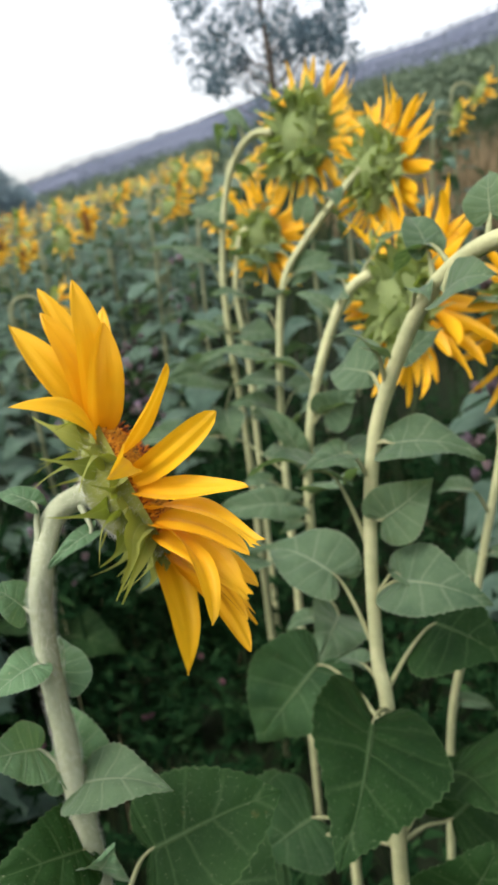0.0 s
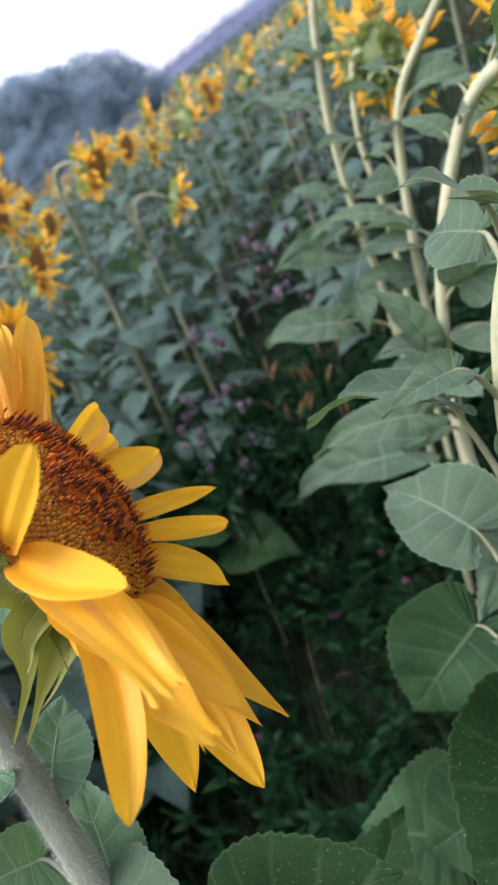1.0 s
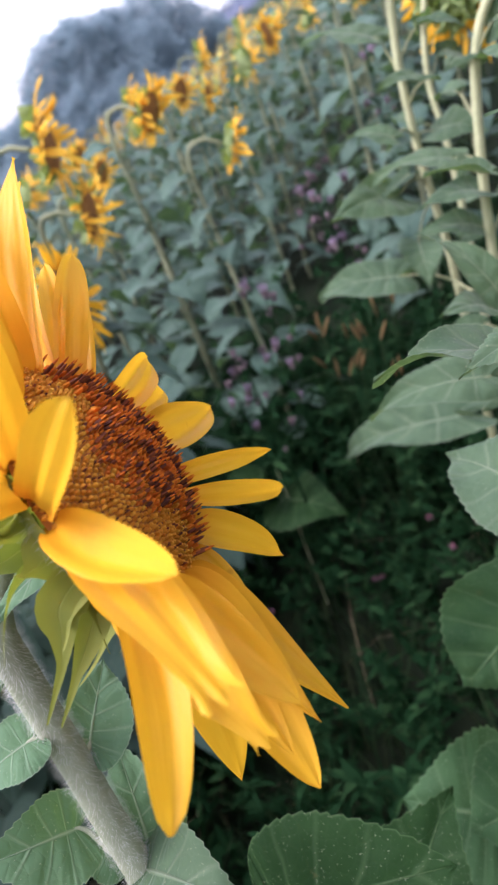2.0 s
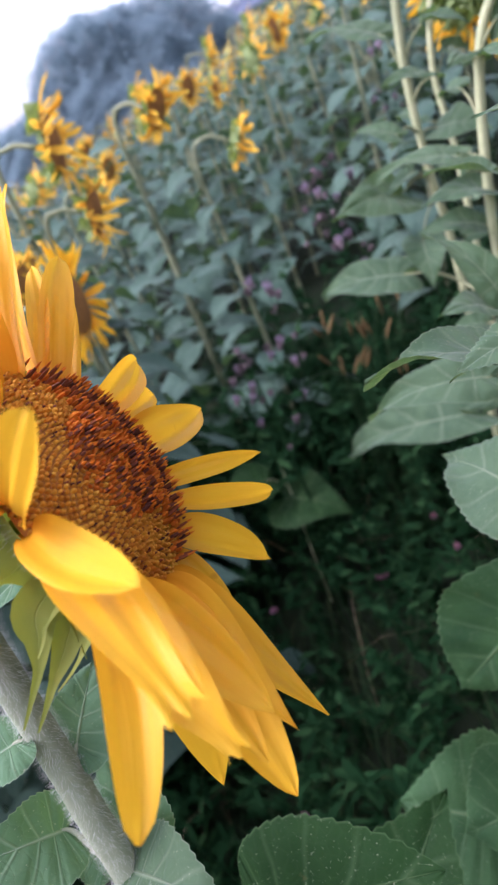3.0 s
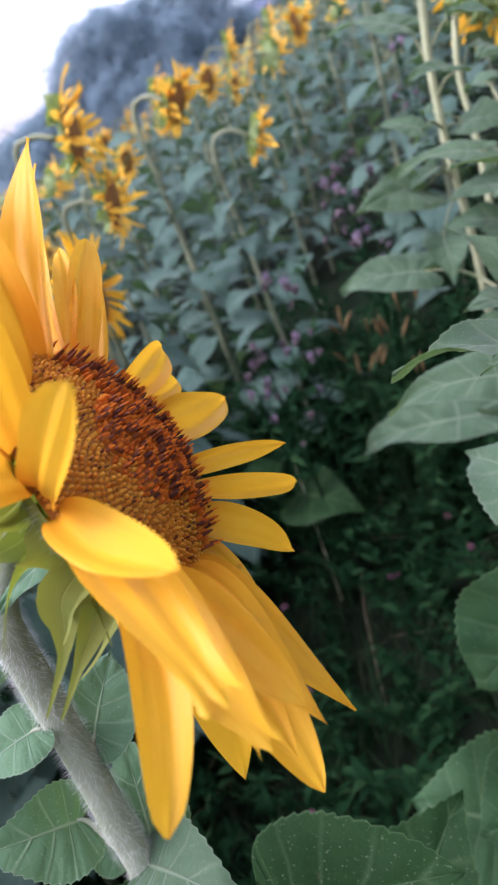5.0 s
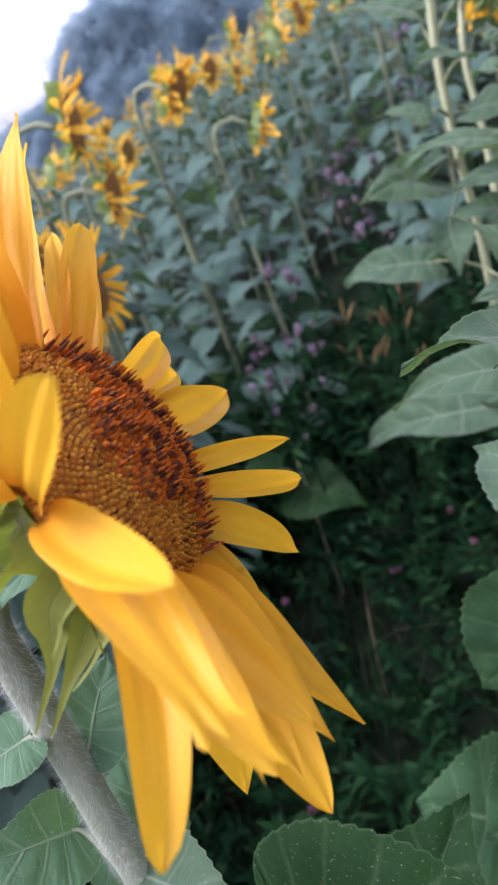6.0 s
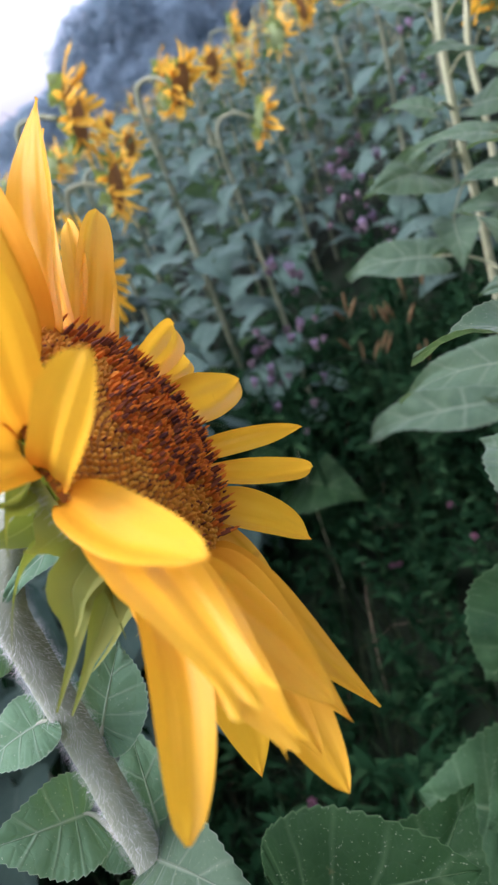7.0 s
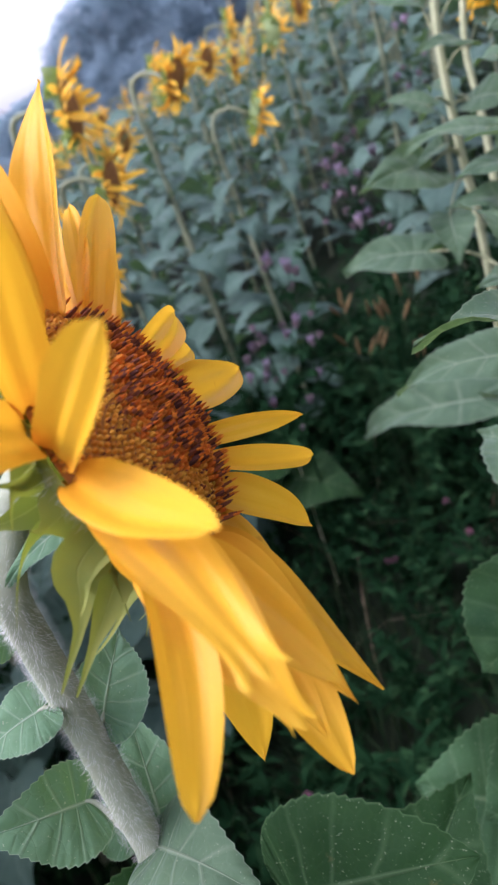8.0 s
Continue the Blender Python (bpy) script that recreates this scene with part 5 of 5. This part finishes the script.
def thistle(x, y, top, seed, heads=12, spread=0.06):
    """A branched thistle: thin stems, narrow leaves, burrs with pink tufts."""
    r = np.random.RandomState(seed)
    gz = ground_z(x, y)
    plant = thing("thistle", (x, y, gz), "thistle with small purple-pink tufts on brown burrs", "thistle", "thistles among the sunflowers")
    crown = np.array([x + r.normal() * 0.03, y + r.normal() * 0.03, top])
    line = spline([(x, y, gz - 0.02), ((x + crown[0]) / 2 + 0.02, (y + crown[1]) / 2, (gz + top) / 2), crown], 6)
    v, f = tube(line, [0.005, 0.004, 0.002], 6, 0, seed)
    part("stem", mesh_of("stem", v, f, MAT_WEED_SHADED), plant)
    for k in range(heads):
        j = line[len(line) - 1 - r.randint(0, 4)]
        tip = j + np.array([r.normal() * spread, r.normal() * spread, r.uniform(-0.03, 0.12)])
        v, f = tube(spline([j, (j + tip) / 2 + np.array([0, 0, -0.01]), tip], 3), [0.0018, 0.0012], 5, 0, k)
        twig = part("twig", mesh_of("twig", v, f, MAT_WEED_SHADED), plant)
        head = Head(tip, (0.4 * r.normal(), 0.4 * r.normal(), 1), 0.0088 * r.uniform(0.8, 1.3))
        fv, ff, bv, bf = dome(head, head.r * 0.4, head.r * 2.0, 5, 10, 0.2)
        part("burr", mesh_of("burr", bv, bf, MAT_BURR), twig)
        if r.uniform() < 0.28:
            items = [(r.uniform(0, 360), head.r * math.sqrt(r.uniform()) * 0.9, head.r * r.uniform(1.0, 2.0), 0.0007, r.uniform(0, 0.8)) for _ in range(34)]
            v, f = floret_spikes(head, head.r * 0.4, items)
            part("tuft", mesh_of("tuft", v, f, MAT_PINK, smooth=False), twig, "pink tuft")
    for k in range(12):
        j = line[2 + r.randint(0, len(line) - 4)]
        a = r.uniform(0, 6.28)
        d = np.array([math.cos(a), math.sin(a), r.uniform(-0.2, 0.6)])
        v, f, uv = blade(j, j + unit(d) * r.uniform(0.05, 0.11), (0, 0, 1), 0.022, 0.1, 0.2, 0.06, 0, 9, 5, 0.3, k)
        part("leaf", mesh_of("leaf", v, f, MAT_WEED_SHADED, uv), plant)


for k, (x, y, top, heads) in enumerate(((-0.39, 2.24, 1.02, 8), (-0.44, 2.25, 1.06, 8), (-0.567, 1.78, 0.89, 6), (-0.596, 1.714, 0.79, 6),
                                        (-0.40, 3.4, 1.36, 10), (0.42, 1.25, 1.22, 16))):
    thistle(x, y, top, 300 + k, heads + 8, 0.04)


def clover(x, y, z, seed):
    r = np.random.RandomState(seed)
    gz = ground_z(x, y)
    plant = thing("clover", (x, y, gz), "small pink clover head on a thin stalk in shade", "clover", "clover heads in the undergrowth")
    v, f = tube(spline([(x + 0.02, y, gz - 0.01), (x + 0.01, y, (gz + z) / 2), (x, y, z)], 4), [0.0016, 0.0012], 5, 0, seed)
    part("stem", mesh_of("stem", v, f, MAT_WEED_SHADED), plant)
    head = Head((x, y, z), (0.2 * r.normal(), 0.2 * r.normal(), 1), 0.008)
    fv, ff, bv, bf = dome(head, 0.010, 0.005, 5, 12, 0.2)
    part("calyx", mesh_of("calyx", bv, bf, MAT_WEED_SHADED), plant)
    items = [(r.uniform(0, 360), 0.0078 * math.sqrt(r.uniform()), r.uniform(0.004, 0.008), 0.0012, r.uniform(0, 0.9)) for _ in range(50)]
    v, f = floret_spikes(head, 0.010, items)
    part("blossom", mesh_of("blossom", v, f, MAT_CLOVER, smooth=False), plant)


for k, (x, y, z) in enumerate(((-0.186, 1.512, 0.344), (-0.423, 1.600, 0.187), (-0.405, 1.60, 0.195), (-0.25, 1.66, 0.33), (-0.62, 1.36, 0.32), (-0.60, 1.25, 0.20), (-0.55, 1.20, 0.22), (-0.50, 0.95, 0.16))):
    clover(x, y, z, 400 + k)


def spike_grass(x, y, seed):
    """A foxtail-like grass with rusty seed spikes."""
    r = np.random.RandomState(seed)
    gz = ground_z(x, y)
    plant = thing("foxtail_grass", (x, y, gz), "grass stalks with rusty brown seed spikes", "grass", "rusty seed spikes")
    for k in range(6):
        h = r.uniform(0.58, 0.78)
        top = np.array([x + r.normal() * 0.05, y + r.normal() * 0.05, gz + h])
        v, f = tube(spline([(x, y, gz - 0.01), ((x + top[0]) / 2, (y + top[1]) / 2, gz + h * 0.5), top], 4), [0.0015, 0.001], 5, 0, k)
        part("stalk", mesh_of("stalk", v, f, MAT_GRASS_SHADED), plant)
        d = unit((r.normal() * 0.35, r.normal() * 0.35, 1)) * 0.055
        v, f = tube(spline([top, top + d * 0.5, top + d], 5), [0.0014, 0.0042, 0.0048, 0.0040, 0.0012], 8, 0.15, seed + k)
        part("seed_spike", mesh_of("seed_spike", v, f, MAT_SPIKE), plant, "rusty brown seed spike")


for k, (x, y) in enumerate(((-0.34, 1.84), (-0.39, 1.86), (-0.30, 1.82))):
    spike_grass(x, y, 500 + k)

# ---- trees ----


def leaf_cloud(clumps, per, size, seed, flat=0.5):
    """Many small leaves gathered in clumps; clumps: centre and radius."""
    r = np.random.RandomState(seed)
    verts, faces = [], []
    for c, rad in clumps:
        n0 = len(verts)
        k = int(per)
        p = r.normal(size=(k, 3))
        p = p / np.linalg.norm(p, axis=1)[:, None] * (r.uniform(0.25, 1, k) ** 0.45)[:, None] * rad
        p[:, 2] *= 0.8
        d = r.normal(size=(k, 3))
        d /= np.linalg.norm(d, axis=1)[:, None]
        e = np.cross(d, r.normal(size=(k, 3)))
        e /= np.linalg.norm(e, axis=1)[:, None]
        s = size * r.uniform(0.6, 1.4, (k, 1))
        c = np.asarray(c) + p
        q = np.stack([c - d * s, c + e * s * flat, c + d * s, c - e * s * flat], 1).reshape(-1, 3)
        verts += list(q)
        faces += [(n0 + 4 * i, n0 + 4 * i + 1, n0 + 4 * i + 2, n0 + 4 * i + 3) for i in range(k)]
    return verts, faces


def tree(name, label, x, y, height, width, seed, clumps, per, leaf, bare=0.25, clump=0.13, trunk=0.16, sunk=0.0):
    r = np.random.RandomState(seed)
    gz = ground_z(x, y) - sunk
    plant = thing(name, (x, y, gz), label, "tree")
    line = spline([(x, y, gz - 0.2), (x + 0.1, y, gz + height * 0.35), (x - 0.1, y + 0.1, gz + height * 0.7), (x, y, gz + height * 0.95)], 6)
    v, f = tube(line, [trunk, trunk * 0.75, trunk * 0.4, 0.02], 9, 0.05, seed)
    part("trunk", mesh_of("trunk", v, f, MAT_BARK), plant)
    cl, limbs = [], []
    for k in range(clumps):
        h = bare + (1 - bare) * r.uniform() ** 0.85
        a = r.uniform(0, 6.28)
        w = width / 2 * math.sin(math.pi * min(1, max(0.0, (h - bare) / (1 - bare)) * 0.80 + 0.14)) * math.sqrt(r.uniform(0.25, 1))
        c = np.array([x + w * math.cos(a), y + w * math.sin(a), gz + h * height])
        cl.append((c, height * clump * r.uniform(0.6, 1.2)))
        s = line[int(max(0.12, h * 0.82 - 0.12) * (len(line) - 1))]
        limbs.append(tube(spline([s, (s + c) / 2 + (0, 0, -0.04 * height * r.uniform()), c], 3), [trunk * 0.16, trunk * 0.07, 0.008], 5, 0, k))
    v, f, _ = joined(limbs)
    tagged(part("limb", mesh_of("limb", v, f, MAT_BARK), plant), kind="stuff")
    v, f = leaf_cloud(cl, per, leaf, seed + 1)
    tagged(part("crown", mesh_of("crown", v, f, MAT_CROWN_TREE_HAZED, smooth=False), plant, "grey-green leafy crown"), kind="stuff")


def bearing(az, dist):
    return dist * math.sin(radians(az)), dist * math.cos(radians(az))


tree("tree", "tall open-crowned grey-green tree on the slope", *bearing(2.7, 26), 8.4, 5.9, 601, 92, 130, 0.085, 0.06, 0.082)


def bush(label, x, y, height, width, seed, leaves, leaf, trunk=0.18):
    """A broad dense crown down to the ground: leaves over a gently lobed mass, facing out and up."""
    r = np.random.RandomState(seed)
    gz = ground_z(x, y)
    plant = thing("tree", (x, y, gz), label, "tree")
    line = spline([(x, y, gz - 0.2), (x + 0.1, y, gz + height * 0.35), (x, y, gz + height * 0.8)], 6)
    v, f = tube(line, [trunk, trunk * 0.6, 0.03], 9, 0.05, seed)
    part("trunk", mesh_of("trunk", v, f, MAT_BARK), plant)
    limbs = []
    for k in range(14):
        a, h = r.uniform(0, 6.28), r.uniform(0.25, 0.75)
        s = line[int(h * 0.8 * (len(line) - 1))]
        e = np.array([x + 0.35 * width * math.cos(a), y + 0.35 * width * math.sin(a), gz + height * min(0.85, h + 0.15)])
        limbs.append(tube(spline([s, (s + e) / 2 + (0, 0, 0.1), e], 3), [trunk * 0.3, trunk * 0.15, 0.015], 5, 0, k))
    v, f, _ = joined(limbs)
    tagged(part("limb", mesh_of("limb", v, f, MAT_BARK), plant), kind="stuff")
    d = r.normal(size=(leaves, 3))
    d[:, 2] = np.abs(d[:, 2]) * 0.9 + 0.05 * r.normal(size=leaves)
    d /= np.linalg.norm(d, axis=1)[:, None]
    lob = np.array([noise.noise(Vector(q * 2.2) + Vector((seed, 0, 0))) * 0.22 + noise.noise(Vector(q * 6.5) + Vector((0, seed, 0))) * 0.09 for q in d])
    rad = (1 + lob) * (1 - 0.16 * r.exponential(0.6, leaves)) + 0.012 * r.normal(size=leaves)
    c = np.array([x, y, gz]) + d * rad[:, None] * np.array([width / 2, width / 2, height * 0.92])
    n = d + np.array([0, 0, 0.35]) + 0.55 * r.normal(size=(leaves, 3))
    n /= np.linalg.norm(n, axis=1)[:, None]
    e1 = np.cross(n, r.normal(size=(leaves, 3)))
    e1 /= np.linalg.norm(e1, axis=1)[:, None]
    e2 = np.cross(n, e1) * 0.6
    s = leaf * r.uniform(0.6, 1.4, (leaves, 1))
    q = np.stack([c - e1 * s, c + e2 * s, c + e1 * s, c - e2 * s], 1).reshape(-1, 3)
    faces = np.arange(4 * leaves).reshape(-1, 4).tolist()
    tagged(part("crown", mesh_of("crown", q, faces, MAT_CROWN_HAZED, smooth=False), plant, "blue-grey leafy crown"), kind="stuff")


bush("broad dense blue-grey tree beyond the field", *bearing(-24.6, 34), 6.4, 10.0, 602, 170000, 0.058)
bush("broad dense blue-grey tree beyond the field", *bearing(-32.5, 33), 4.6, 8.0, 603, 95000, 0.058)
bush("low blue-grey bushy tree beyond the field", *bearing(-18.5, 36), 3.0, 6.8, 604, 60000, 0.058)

# scrub and far woods along the slope
rs = np.random.RandomState(9)
cl = []
for _ in range(330):
    az, d = rs.uniform(4, 30), rs.uniform(26, 75)
    x, y = bearing(az, d)
    cl.append((np.array([x, y, ground_z(x, y) + 0.5]), rs.uniform(0.7, 1.8)))
for _ in range(380):
    az, d = rs.uniform(-22, 8), rs.uniform(45, 110)
    x, y = bearing(az, d)
    cl.append((np.array([x, y, ground_z(x, y) + 0.4]), rs.uniform(0.9, 2.0)))
v, f = leaf_cloud(cl, 130, 0.16, 10)
tagged(new("scrub", mesh_of("scrub", v, f, MAT_SCRUB, smooth=False)), "grey-green scrub and bushes across the hillside", "scrub", kind="stuff")
cl = []
for _ in range(9000):
    az, d = rs.uniform(-18, 26), rs.uniform(170, 330)
    x, y = bearing(az, d)
    cl.append((np.array([x, y, ground_z(x, y) + 0.1]), rs.uniform(0.3, 0.8)))
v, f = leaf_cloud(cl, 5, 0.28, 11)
tagged(new("far_woods", mesh_of("far_woods", v, f, MAT_WOODS_HAZED, smooth=False)), "hazy wooded ridge far behind", "woods", kind="stuff")
